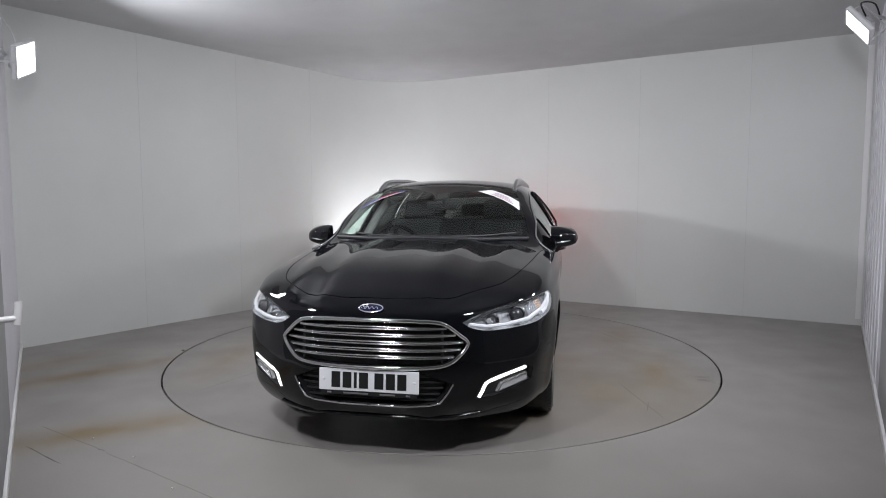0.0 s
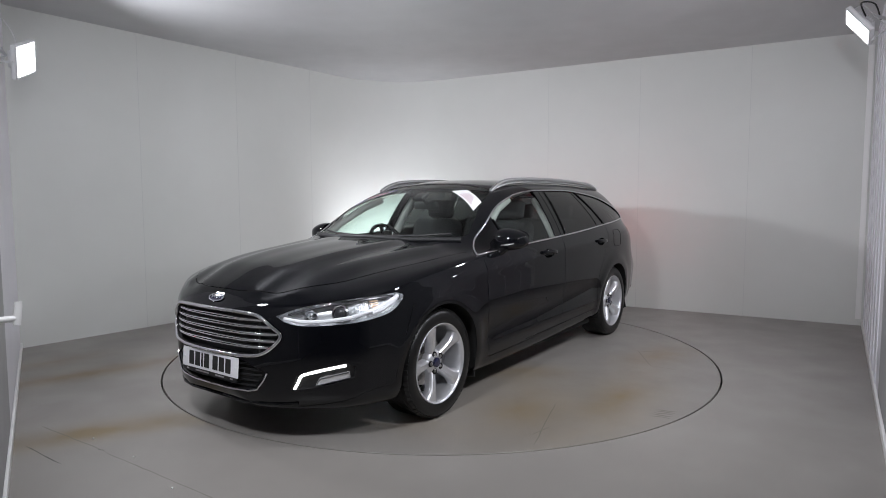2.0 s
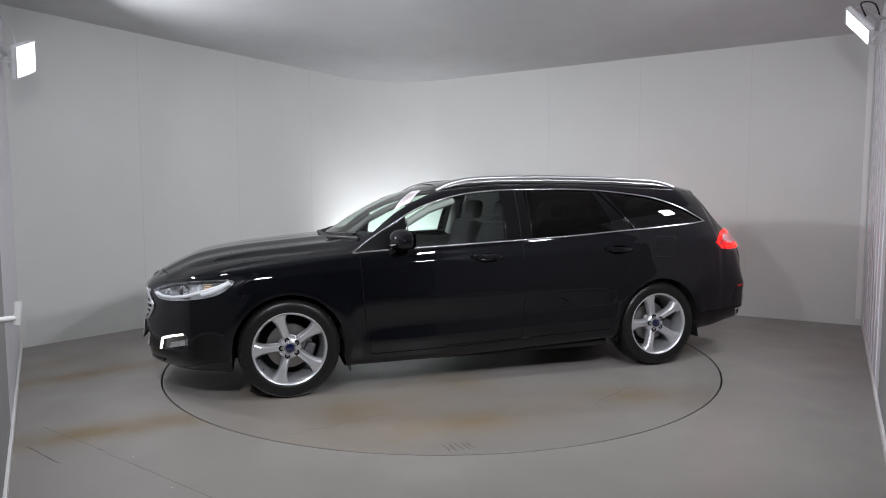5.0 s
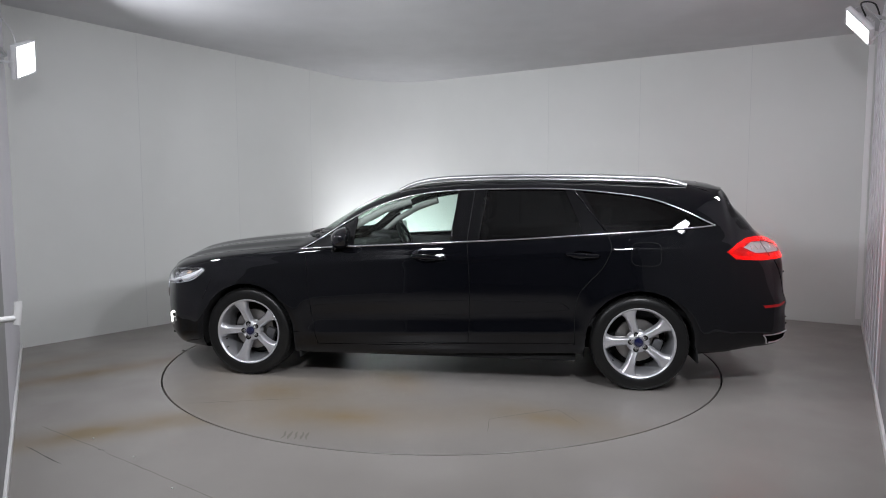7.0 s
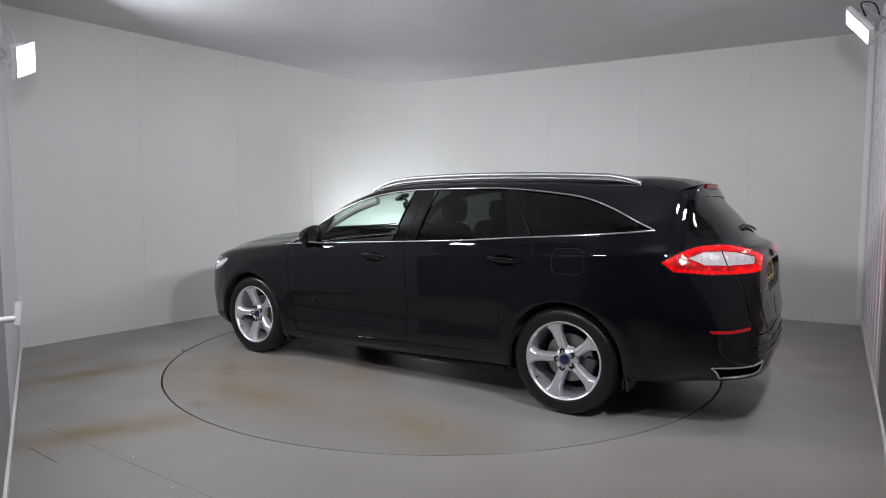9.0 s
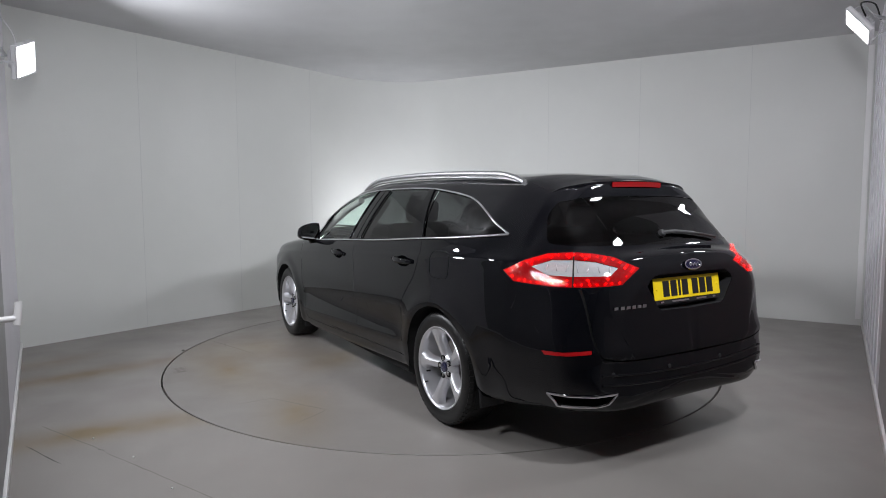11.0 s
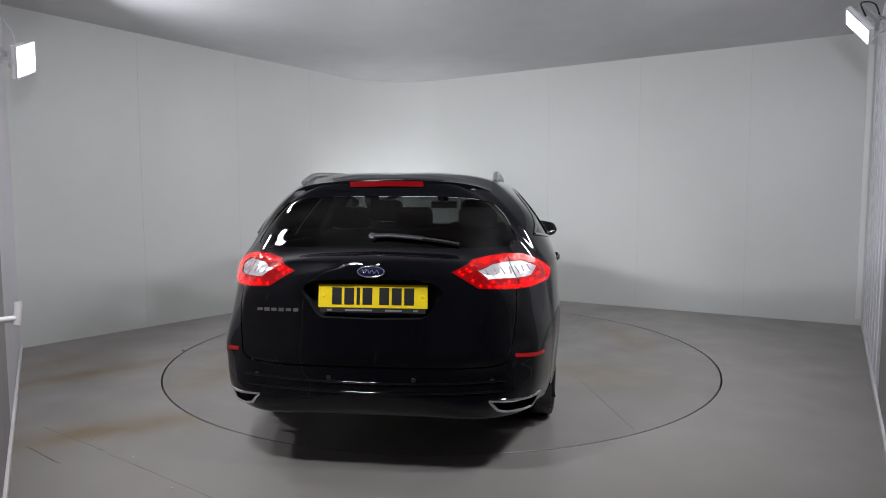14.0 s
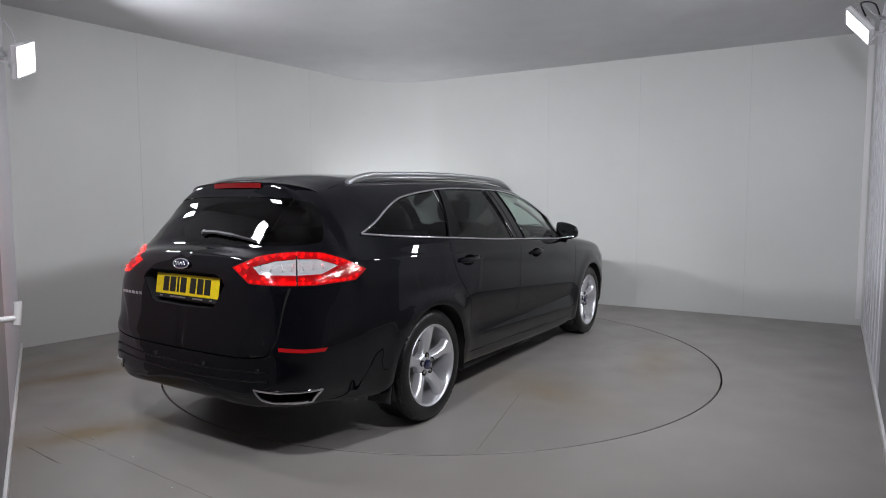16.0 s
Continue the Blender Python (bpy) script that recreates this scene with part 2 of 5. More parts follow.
DISC = material("brake_disc_steel", (0.35, 0.34, 0.33), 0.38, 1.0)
RUBBER = material("tyre_rubber", (0.007, 0.007, 0.007), 0.36, 0.0, Specular_IOR_Level=0.35)
relief(RUBBER, 300, 0.2, 0.001)
GLASS = make_glass("clear_glass", (0.74, 0.84, 0.79))
PRIVACY = make_glass("privacy_glass", (0.060, 0.062, 0.063))
LENS = make_glass("lamp_lens", (0.95, 0.96, 0.97))
REFLECTOR = material("lamp_reflector", (0.84, 0.85, 0.87), 0.24, 0.72)
relief(REFLECTOR, 45, 0.4, 0.005)
LAMP_DARK = material("lamp_bezel_dark", (0.05, 0.05, 0.055), 0.25, 0.4)
RED_LENS = make_glow("red_lamp_lens", (0.9, 0.001, 0.001), 0.10, (0.14, 0.002, 0.003), 0.07)
relief(RED_LENS, 55, 0.5, 0.004)
RED_DOT = make_glow("red_diode", (1.0, 0.00002, 0.00002), 560.0)
RED_DIM = material("red_reflector", (0.38, 0.008, 0.01), 0.15)
RED_STOP = material("red_stop_lamp", (0.17, 0.004, 0.005), 0.12)
WHITE_LENS = material("clear_lamp_lens", (0.46, 0.46, 0.47), 0.14, 0.4)
relief(WHITE_LENS, 60, 0.5, 0.004)
GUIDE = material("light_guide_white", (0.80, 0.80, 0.82), 0.25, 0.1)
DRL = make_glow("running_light", (1.0, 0.98, 0.95), 3.0)
AMBER = material("amber_lens", (0.66, 0.45, 0.30), 0.2)
PLATE_W = material("plate_white", (0.78, 0.78, 0.80), 0.35)
PLATE_Y = material("plate_yellow", (0.80, 0.58, 0.01), 0.35)
PLATE_INK = material("plate_black", (0.012, 0.012, 0.012), 0.4)
BADGE_BLUE = material("badge_blue", (0.006, 0.008, 0.045), 0.12, 0.0, Coat_Weight=1.0)
CLOTH = material("seat_cloth", (0.011, 0.011, 0.012), 0.9)
relief(CLOTH, 90, 0.15, 0.001)
DASH = material("dash_plastic", (0.016, 0.016, 0.017), 0.6)
PILLAR_TRIM = material("grey_pillar_trim", (0.36, 0.355, 0.34), 0.8)
PALE_TRIM = material("pale_headlining", (0.66, 0.65, 0.61), 0.85)
PAPER = material("windscreen_paper", (0.82, 0.81, 0.82), 0.6)
PAPER_INK = material("paper_print", (0.45, 0.28, 0.33), 0.6)
STICK_BLUE = material("sticker_blue", (0.09, 0.07, 0.28), 0.5)
STICK_RED = material("sticker_red", (0.42, 0.05, 0.14), 0.5)

# ---- the car's skin ----
# each row: station x, then half-width and height of the rows from sill to roof
SECTIONS = (
    (2.395, 0.3, 0.1908, 0.2491, 0.2597, 0.2385, 0.655, 0.2173, 0.69, 0.1855, 0.705, 0.1537, 0.714, 0.106, 0.719, 0.053, 0.722, 0.723),
    (2.368, 0.24, 0.2852, 0.3472, 0.3658, 0.3472, 0.672, 0.3162, 0.718, 0.2728, 0.735, 0.2232, 0.746, 0.155, 0.752, 0.0744, 0.756, 0.757),
    (2.32, 0.205, 0.392, 0.4515, 0.4655, 0.448, 0.69, 0.4095, 0.742, 0.357, 0.764, 0.294, 0.778, 0.203, 0.791, 0.098, 0.7994, 0.802),
    (2.2, 0.192, 0.5623, 0.6347, 0.6518, 0.6347, 0.705, 0.5836, 0.775, 0.5112, 0.806, 0.4175, 0.826, 0.2897, 0.85, 0.1448, 0.8684, 0.874),
    (2.02, 0.185, 0.7459, 0.817, 0.8336, 0.8239, 0.725, 0.7654, 0.815, 0.6825, 0.85, 0.5606, 0.876, 0.39, 0.914, 0.195, 0.94, 0.948),
    (1.75, 0.18, 0.83, 0.89, 0.905, 0.898, 0.75, 0.845, 0.865, 0.765, 0.898, 0.63, 0.925, 0.43, 0.963, 0.21, 0.988, 0.997),
    (1.425, 0.176, 0.855, 0.905, 0.921, 0.915, 0.79, 0.868, 0.908, 0.8, 0.935, 0.68, 0.958, 0.46, 0.998, 0.22, 1.023, 1.033),
    (1.2, 0.174, 0.862, 0.908, 0.924, 0.919, 0.825, 0.878, 0.933, 0.825, 0.955, 0.735, 0.976, 0.5, 1.018, 0.25, 1.043, 1.052),
    (1.105, 0.174, 0.865, 0.9095, 0.9255, 0.9205, 0.838, 0.8815, 0.942, 0.832, 0.963, 0.752, 0.983, 0.515, 1.026, 0.255, 1.051, 1.06),
    (0.87, 0.174, 0.868, 0.91, 0.926, 0.922, 0.865, 0.887, 0.966, 0.838, 0.993, 0.765, 1.04, 0.56, 1.13, 0.28, 1.186, 1.204),
    (0.65, 0.176, 0.868, 0.91, 0.926, 0.923, 0.88, 0.892, 0.984, 0.805, 1.095, 0.712, 1.198, 0.55, 1.268, 0.28, 1.306, 1.318),
    (0.45, 0.18, 0.868, 0.91, 0.926, 0.924, 0.888, 0.895, 0.996, 0.792, 1.152, 0.672, 1.298, 0.535, 1.352, 0.28, 1.381, 1.39),
    (0.2, 0.186, 0.868, 0.91, 0.926, 0.924, 0.898, 0.896, 1.008, 0.787, 1.192, 0.648, 1.374, 0.54, 1.421, 0.28, 1.454, 1.464),
    (-0.1, 0.196, 0.868, 0.91, 0.926, 0.924, 0.91, 0.896, 1.022, 0.787, 1.213, 0.638, 1.404, 0.54, 1.45, 0.28, 1.483, 1.492),
    (-0.6, 0.214, 0.868, 0.91, 0.926, 0.922, 0.93, 0.89, 1.045, 0.783, 1.232, 0.632, 1.416, 0.54, 1.459, 0.28, 1.491, 1.499),
    (-1.1, 0.23, 0.866, 0.91, 0.926, 0.918, 0.95, 0.879, 1.074, 0.775, 1.246, 0.626, 1.408, 0.535, 1.454, 0.275, 1.487, 1.496),
    (-1.425, 0.238, 0.862, 0.908, 0.924, 0.912, 0.955, 0.866, 1.092, 0.765, 1.25, 0.62, 1.396, 0.525, 1.446, 0.27, 1.481, 1.49),
    (-1.75, 0.248, 0.85, 0.893, 0.908, 0.893, 0.955, 0.835, 1.098, 0.745, 1.248, 0.612, 1.378, 0.51, 1.436, 0.26, 1.474, 1.476),
    (-2, 0.262, 0.815, 0.862, 0.874, 0.848, 0.95, 0.775, 1.075, 0.685, 1.205, 0.572, 1.33, 0.472, 1.392, 0.25, 1.44, 1.448),
    (-2.075, 0.272, 0.795, 0.845, 0.852, 0.812, 0.945, 0.735, 1.072, 0.64, 1.19, 0.51, 1.318, 0.37, 1.393, 0.245, 1.415, 1.424),
    (-2.11, 0.277, 0.785, 0.838, 0.843, 0.8, 0.94, 0.722, 1.062, 0.635, 1.172, 0.55, 1.257, 0.41, 1.313, 0.23, 1.338, 1.345),
    (-2.2, 0.29, 0.76, 0.815, 0.818, 0.757, 0.925, 0.68, 1.03, 0.622, 1.105, 0.55, 1.163, 0.41, 1.217, 0.23, 1.242, 1.249),
    (-2.28, 0.296, 0.735, 0.79, 0.79, 0.718, 0.905, 0.655, 0.995, 0.605, 1.045, 0.55, 1.075, 0.41, 1.123, 0.23, 1.147, 1.154),
    (-2.345, 0.3, 0.7, 0.76, 0.755, 0.678, 0.88, 0.63, 0.96, 0.585, 1.005, 0.53, 1.028, 0.40, 1.058, 0.22, 1.078, 1.084),
    (-2.41, 0.304, 0.635, 0.7, 0.675, 0.64, 0.835, 0.6, 0.92, 0.555, 0.975, 0.49, 1.007, 0.36, 1.035, 0.18, 1.05, 1.056),
    (-2.445, 0.308, 0.585, 0.655, 0.625, 0.575, 0.77, 0.565, 0.86, 0.515, 0.93, 0.44, 0.968, 0.32, 1.0, 0.16, 1.015, 1.022),
    (-2.465, 0.313, 0.535, 0.6, 0.565, 0.52, 0.69, 0.51, 0.77, 0.455, 0.85, 0.38, 0.905, 0.28, 0.942, 0.14, 0.96, 0.966),
    (-2.478, 0.32, 0.48, 0.545, 0.5, 0.455, 0.585, 0.46, 0.605, 0.4, 0.615, 0.33, 0.622, 0.24, 0.626, 0.12, 0.63, 0.632),
    (-2.492, 0.335, 0.4, 0.46, 0.42, 0.39, 0.5, 0.36, 0.515, 0.31, 0.523, 0.26, 0.528, 0.19, 0.531, 0.1, 0.533, 0.534),
)


def smooth_rows(rows, stations):
    """Monotone cubic through the rows of a table, column by column."""
    rows = np.array(sorted(rows), float)
    x, y = rows[:, 0], rows[:, 1:]
    h = np.diff(x)
    d = np.diff(y, axis=0) / h[:, None]
    m = np.zeros_like(y)
    m[0], m[-1] = d[0], d[-1]
    for i in range(1, len(x) - 1):
        w1, w2 = 2 * h[i] + h[i - 1], h[i] + 2 * h[i - 1]
        ok = d[i - 1] * d[i] > 0
        with np.errstate(divide="ignore", invalid="ignore"):
            m[i] = np.where(ok, (w1 + w2) / (w1 / d[i - 1] + w2 / d[i]), 0.0)
    out = []
    for s in stations:
        i = int(np.clip(np.searchsorted(x, s) - 1, 0, len(h) - 1))
        t = (s - x[i]) / h[i]
        out.append((2 * t ** 3 - 3 * t ** 2 + 1) * y[i] + (t ** 3 - 2 * t ** 2 + t) * h[i] * m[i] + (-2 * t ** 3 + 3 * t ** 2) * y[i + 1] + (t ** 3 - t ** 2) * h[i] * m[i + 1])
    return out


def bump_of(v, mid, wide):
    return math.exp(-((v - mid) / wide) ** 2)


def step_of(v, a, b):
    t = min(1.0, max(0.0, (v - a) / (b - a)))
    return t * t * (3 - 2 * t)


def section_points(x, row):
    """Control points of one half section, from the bottom's middle to the roof's."""
    zb, ws, wl, wm, w6, z6, w7, z7, w8, z8, w9, z9, w10, z10, w11, z11, zt = row
    zm = zb + (z6 - zb) * 0.58
    return [(0, zb), (ws * 0.45, zb), (ws * 0.93, zb + 0.004), (ws, zb + 0.022), (wl - 0.012, zb + (zm - zb) * 0.30),
            (wl, zb + (zm - zb) * 0.55), (wm, zm), (wm * 0.45 + w6 * 0.55 + 0.002, zm * 0.45 + z6 * 0.55), (w6, z6),
            (w7 * 0.45 + w6 * 0.55 + 0.004, z7 * 0.5 + z6 * 0.5), (w7, z7), (w8, z8), (w9, z9), (w10, z10), (w11, z11), (0, zt)]


def densify(points, n):
    p = [Vector(q) for q in points]
    p = [Vector((-p[1].x, p[1].y))] + p + [Vector((-p[-2].x, p[-2].y))]
    out = []
    for i in range(1, len(p) - 2):
        a, b, c, d = p[i - 1], p[i], p[i + 1], p[i + 2]
        t1 = max((b - a).length ** 0.5, 1e-4)
        t2 = t1 + max((c - b).length ** 0.5, 1e-4)
        t3 = t2 + max((d - c).length ** 0.5, 1e-4)
        for k in range(n):
            t = t1 + (t2 - t1) * k / n
            a1 = a * ((t1 - t) / t1) + b * (t / t1)
            a2 = b * ((t2 - t) / (t2 - t1)) + c * ((t - t1) / (t2 - t1))
            a3 = c * ((t3 - t) / (t3 - t2)) + d * ((t - t2) / (t3 - t2))
            b1 = a1 * ((t2 - t) / t2) + a2 * (t / t2)
            b2 = a2 * ((t3 - t) / (t3 - t1)) + a3 * ((t - t1) / (t3 - t1))
            out.append(b1 * ((t2 - t) / (t2 - t1)) + b2 * ((t - t1) / (t2 - t1)))
    out.append(p[-2])
    return out


def sculpt(x, y, z):
    """Creases pressed into the panels: bonnet ridges, the hollow low in the doors, the flared arches."""
    if x > 0.95:
        on = step_of(x, 0.95, 1.15) * (1 - step_of(x, 2.24, 2.34))
        if z > 0.80 and y < 0.75:
            k = (x - 1.0) / 1.25
            outer, inner = 0.60 - 0.12 * k, 0.34 - 0.05 * k
            z += on * 0.013 * step_of(y, outer - 0.10, outer) * (1 - step_of(y, outer + 0.015, outer + 0.13))
            z += on * 0.011 * (1 - step_of(y, inner - 0.012, inner + 0.055)) * step_of(y, inner - 0.20, inner - 0.012)
    if -1.2 < x < 1.1 and y > 0.7:
        on = step_of(x, -1.15, -0.85) * (1 - step_of(x, 0.85, 1.05))
        y -= on * 0.016 * bump_of(z, 0.50 - 0.03 * x, 0.085)
        y += on * 0.006 * bump_of(z, 0.365 - 0.03 * x, 0.04)
    if y > 0.6 and x < 1.9:
        y += 0.006 * bump_of(z, 0.905 - 0.055 * x, 0.022) * step_of(x, -2.2, -1.9) * (1 - step_of(x, 1.3, 1.8))
    if x < -2.12:
        on = 1 - step_of(x, -2.24, -2.12)
        x -= on * (0.015 * bump_of(z, 0.605, 0.040) + 0.010 * bump_of(z, 1.045, 0.018))
    for wx in (1.425, -1.425):
        r = math.hypot(x - wx, z - 0.334)
        if y > 0.7:
            y += 0.010 * bump_of(r, 0.40, 0.05)
    return x, y, z


def skin_half():
    """The left half of the skin as a fine net."""
    stations = []
    xs = sorted((r[0] for r in SECTIONS), reverse=True)
    for a, b in zip(xs, xs[1:]):
        n = max(2, min(14, round((a - b) / 0.026)))
        if a - b < 0.08:
            n = max(3, round((a - b) / 0.012))
        stations += [a + (b - a) * k / n for k in range(n)]
    stations.append(xs[-1])
    bm = bmesh.new()
    rings = []
    for x, row in zip(stations, smooth_rows(SECTIONS, stations)):
        ring = [sculpt(x, p.x, p.y) for p in densify(section_points(x, row), 5)]
        ring[0], ring[-1] = (x, 0.0, ring[0][2]), (x, 0.0, ring[-1][2])
        rings.append([bm.verts.new(p) for p in ring])
    for a, b in zip(rings, rings[1:]):
        for i in range(len(a) - 1):
            bm.faces.new((a[i], b[i], b[i + 1], a[i + 1]))
    for ring, bulge in ((rings[0], 0.012), (rings[-1], -0.012)):
        last = ring
        n = len(ring)
        for f in (0.82, 0.62, 0.40, 0.18):
            cz = (ring[0].co.z + ring[-1].co.z) / 2
            loop = [bm.verts.new((v.co.x + bulge * (1 - f * f), v.co.y * f, cz + (v.co.z - cz) * f)) for v in ring]
            for i in range(n - 1):
                bm.faces.new((last[i], last[i + 1], loop[i + 1], loop[i]))
            last = loop
        bm.faces.new(last)
    bmesh.ops.remove_doubles(bm, verts=bm.verts, dist=1e-5)
    bmesh.ops.recalc_face_normals(bm, faces=bm.faces)
    bm.normal_update()
    return bm


SIDE = (Vector((1, 0, 0)), Vector((0, 0, 1)))
ENDS = (Vector((0, 1, 0)), Vector((0, 0, 1)))
PLAN = (Vector((1, 0, 0)), Vector((0, 1, 0)))
FRONT_CORNER = (Vector((-1, 1, 0)).normalized(), Vector((0, 0, 1)))
REAR_CORNER = (Vector((1, 1, 0)).normalized(), Vector((0, 0, 1)))


def inside(poly, u, v):
    hit = False
    j = len(poly) - 1
    for i in range(len(poly)):
        (a, b), (c, d) = poly[i], poly[j]
        if (b > v) != (d > v) and u < (c - a) * (v - b) / (d - b) + a:
            hit = not hit
        j = i
    return hit


def cut_out(bm, poly, axes, keep):
    """Cut a region out of a skin along an outline seen along one direction; keep(centre) bounds its reach. Returns the piece."""
    u, v = axes
    look_way = u.cross(v)
    us, vs = [q[0] for q in poly], [q[1] for q in poly]
    box4 = (min(us) - 0.06, max(us) + 0.06, min(vs) - 0.06, max(vs) + 0.06)

    def near(f):
        c = f.calc_center_median()
        return keep(c) and box4[0] < c.dot(u) < box4[1] and box4[2] < c.dot(v) < box4[3]

    faces = [f for f in bm.faces if near(f)]
    for i in range(len(poly)):
        a, b = Vector(poly[i - 1]), Vector(poly[i])
        d = (b - a)
        if d.length < 1e-6:
            continue
        lo = (min(a.x, b.x) - 0.045, min(a.y, b.y) - 0.045)
        hi = (max(a.x, b.x) + 0.045, max(a.y, b.y) + 0.045)
        some = []
        for f in faces:
            if f.is_valid:
                c = f.calc_center_median()
                if lo[0] < c.dot(u) < hi[0] and lo[1] < c.dot(v) < hi[1]:
                    some.append(f)
        if not some:
            continue
        normal = (u * -d.y + v * d.x).normalized()
        geom = list({x for f in some for x in (*f.verts, *f.edges)}) + some
        ret = bmesh.ops.bisect_plane(bm, geom=geom, plane_co=u * a.x + v * a.y, plane_no=normal, dist=1e-6)
        faces = list({f for f in faces if f.is_valid} | {g for g in ret["geom"] if isinstance(g, bmesh.types.BMFace) and g.is_valid})
    chosen = []
    for f in faces:
        if f.is_valid:
            c = f.calc_center_median()
            if keep(c) and inside(poly, c.dot(u), c.dot(v)):
                chosen.append(f)
    piece = bmesh.new()
    made = {}
    for f in chosen:
        vs2 = []
        for w in f.verts:
            if w not in made:
                made[w] = piece.verts.new(w.co)
            vs2.append(made[w])
        piece.faces.new(vs2)
    bmesh.ops.delete(bm, geom=chosen, context="FACES")
    piece.normal_update()
    return piece


def mirrored(bm):
    """A copy reflected to the car's right side."""
    out = bm.copy()
    for v in out.verts:
        v.co.y = -v.co.y
    bmesh.ops.reverse_faces(out, faces=out.faces)
    return out


def both_halves(bm):
    """Join a half that meets the middle with its reflection."""
    geom = bm.verts[:] + bm.edges[:] + bm.faces[:]
    ret = bmesh.ops.duplicate(bm, geom=geom)
    dup = ret["geom"]
    for v in dup:
        if isinstance(v, bmesh.types.BMVert):
            v.co.y = -v.co.y
    bmesh.ops.reverse_faces(bm, faces=[f for f in dup if isinstance(f, bmesh.types.BMFace)])
    bmesh.ops.remove_doubles(bm, verts=[v for v in bm.verts if abs(v.co.y) < 0.002], dist=0.0005)
    return bm


def islands(bm):
    """The separate pieces of a mesh, each by itself."""
    left, out = set(bm.faces), []
    while left:
        stack = [left.pop()]
        group = list(stack)
        while stack:
            for e in stack.pop().edges:
                for f in e.link_faces:
                    if f in left:
                        left.remove(f)
                        stack.append(f)
                        group.append(f)
        piece, made = bmesh.new(), {}
        for f in group:
            for v in f.verts:
                if v not in made:
                    made[v] = piece.verts.new(v.co)
            piece.faces.new([made[v] for v in f.verts])
        piece.normal_update()
        out.append(piece)
    return out


def pushed(bm, depth):
    bm.normal_update()
    for v in bm.verts:
        v.co -= v.normal * depth
    return bm


def with_depth(bm, depth):
    """Give a piece of skin thickness, inwards."""
    bm.normal_update()
    rim = [e for e in bm.edges if len(e.link_faces) == 1]
    normals = {v: v.normal.copy() for v in bm.verts}
    front = list(bm.faces)
    back = {v: bm.verts.new(v.co - normals[v] * depth) for v in list(normals)}
    for f in front:
        bm.faces.new([back[v] for v in reversed(f.verts)])
    for e in rim:
        a, b = e.verts
        f = e.link_faces[0]
        ring = list(f.verts)
        if ring[(ring.index(a) + 1) % len(ring)] == b:
            a, b = b, a
        bm.faces.new((a, b, back[b], back[a]))
    return bm


SKIN = skin_half()
REF_ME = bpy.data.meshes.new("skin_reference")
SKIN.to_mesh(REF_ME)
from mathutils.bvhtree import BVHTree
TREE = BVHTree.FromBMesh(SKIN)
REF_POLY = [list(p.vertices) for p in REF_ME.polygons]
REF_CO = [v.co.copy() for v in REF_ME.vertices]
REF_NO = [v.normal.copy() for v in REF_ME.vertices]
bpy.data.meshes.remove(REF_ME)


def skin_normal(co):
    flip = co.y < 0
    q = Vector((co.x, abs(co.y), co.z))
    place, normal, index, far = TREE.find_nearest(q)
    total, weight = Vector(), 0.0
    for i in REF_POLY[index]:
        w = 1.0 / ((REF_CO[i] - place).length + 1e-5)
        total += REF_NO[i] * w
    if q.y < 0.002:
        total.y = 0
    total.normalize()
    return Vector((total.x, -total.y, total.z)) if flip else total


def skin_part(name, bm, mat, parent, label=""):
    """A part of the skin, shaded as the whole fair skin is."""
    me = bpy.data.meshes.new(name)
    bm.to_mesh(me)
    bm.free()
    me.materials.append(mat)
    me.polygons.foreach_set("use_smooth", [True] * len(me.polygons))
    me.normals_split_custom_set_from_vertices([skin_normal(v.co) for v in me.vertices])
    ob = new(name, me)
    ob.parent = parent
    if label:
        tagged(ob, label=label)
    return ob


def cast(start, way, out):
    """Where a line from outside meets the skin, moved out along its normal."""
    hit = TREE.ray_cast(start, way)
    for k in range(40):
        if hit[0] is not None:
            break
        start = start + (Vector((0, 0, 0.55)) - Vector((start.x * (way.x == 0), start.y * (way.y == 0), start.z)) * 1.0) * Vector((1 - abs(way.x), 1 - abs(way.y), 1 - abs(way.z))).length * 0.02
        hit = TREE.ray_cast(start, way)
    n = hit[1] if hit[1].dot(way) < 0 else -hit[1]
    return hit[0] + n * out


def on_side(x, z, out=0.0):
    return cast(Vector((x, 1.5, z)), Vector((0, -1, 0)), out)


def on_front(y, z, out=0.0):
    return cast(Vector((3.2, max(y, 1e-4), z)), Vector((-1, 0, 0)), out)


def on_rear(y, z, out=0.0):
    return cast(Vector((-3.2, max(y, 1e-4), z)), Vector((1, 0, 0)), out)


def on_top(x, y, out=0.0):
    return cast(Vector((x, max(y, 1e-4), 2.2)), Vector((0, 0, -1)), out)


def along(points, gap=0.04):
    """More points along a line, on a soft curve."""
    out = []
    for a, b in zip(points, points[1:]):
        a, b = Vector(a), Vector(b)
        n = max(1, round((b - a).length / gap))
        out += [a.lerp(b, k / n) for k in range(n)]
    return out + [Vector(points[-1])]


def soft_line(points, n=5):
    """Catmull-Rom through 2D points."""
    p = [Vector(q) for q in points]
    p = [p[0] * 2 - p[1]] + p + [p[-1] * 2 - p[-2]]
    out = []
    for i in range(1, len(p) - 2):
        a, b, c, d = p[i - 1:i + 3]
        for k in range(n):
            t = k / n
            out.append(0.5 * ((2 * b) + (c - a) * t + (2 * a - 5 * b + 4 * c - d) * t * t + (3 * b - a - 3 * c + d) * t ** 3))
    return out + [p[-2]]


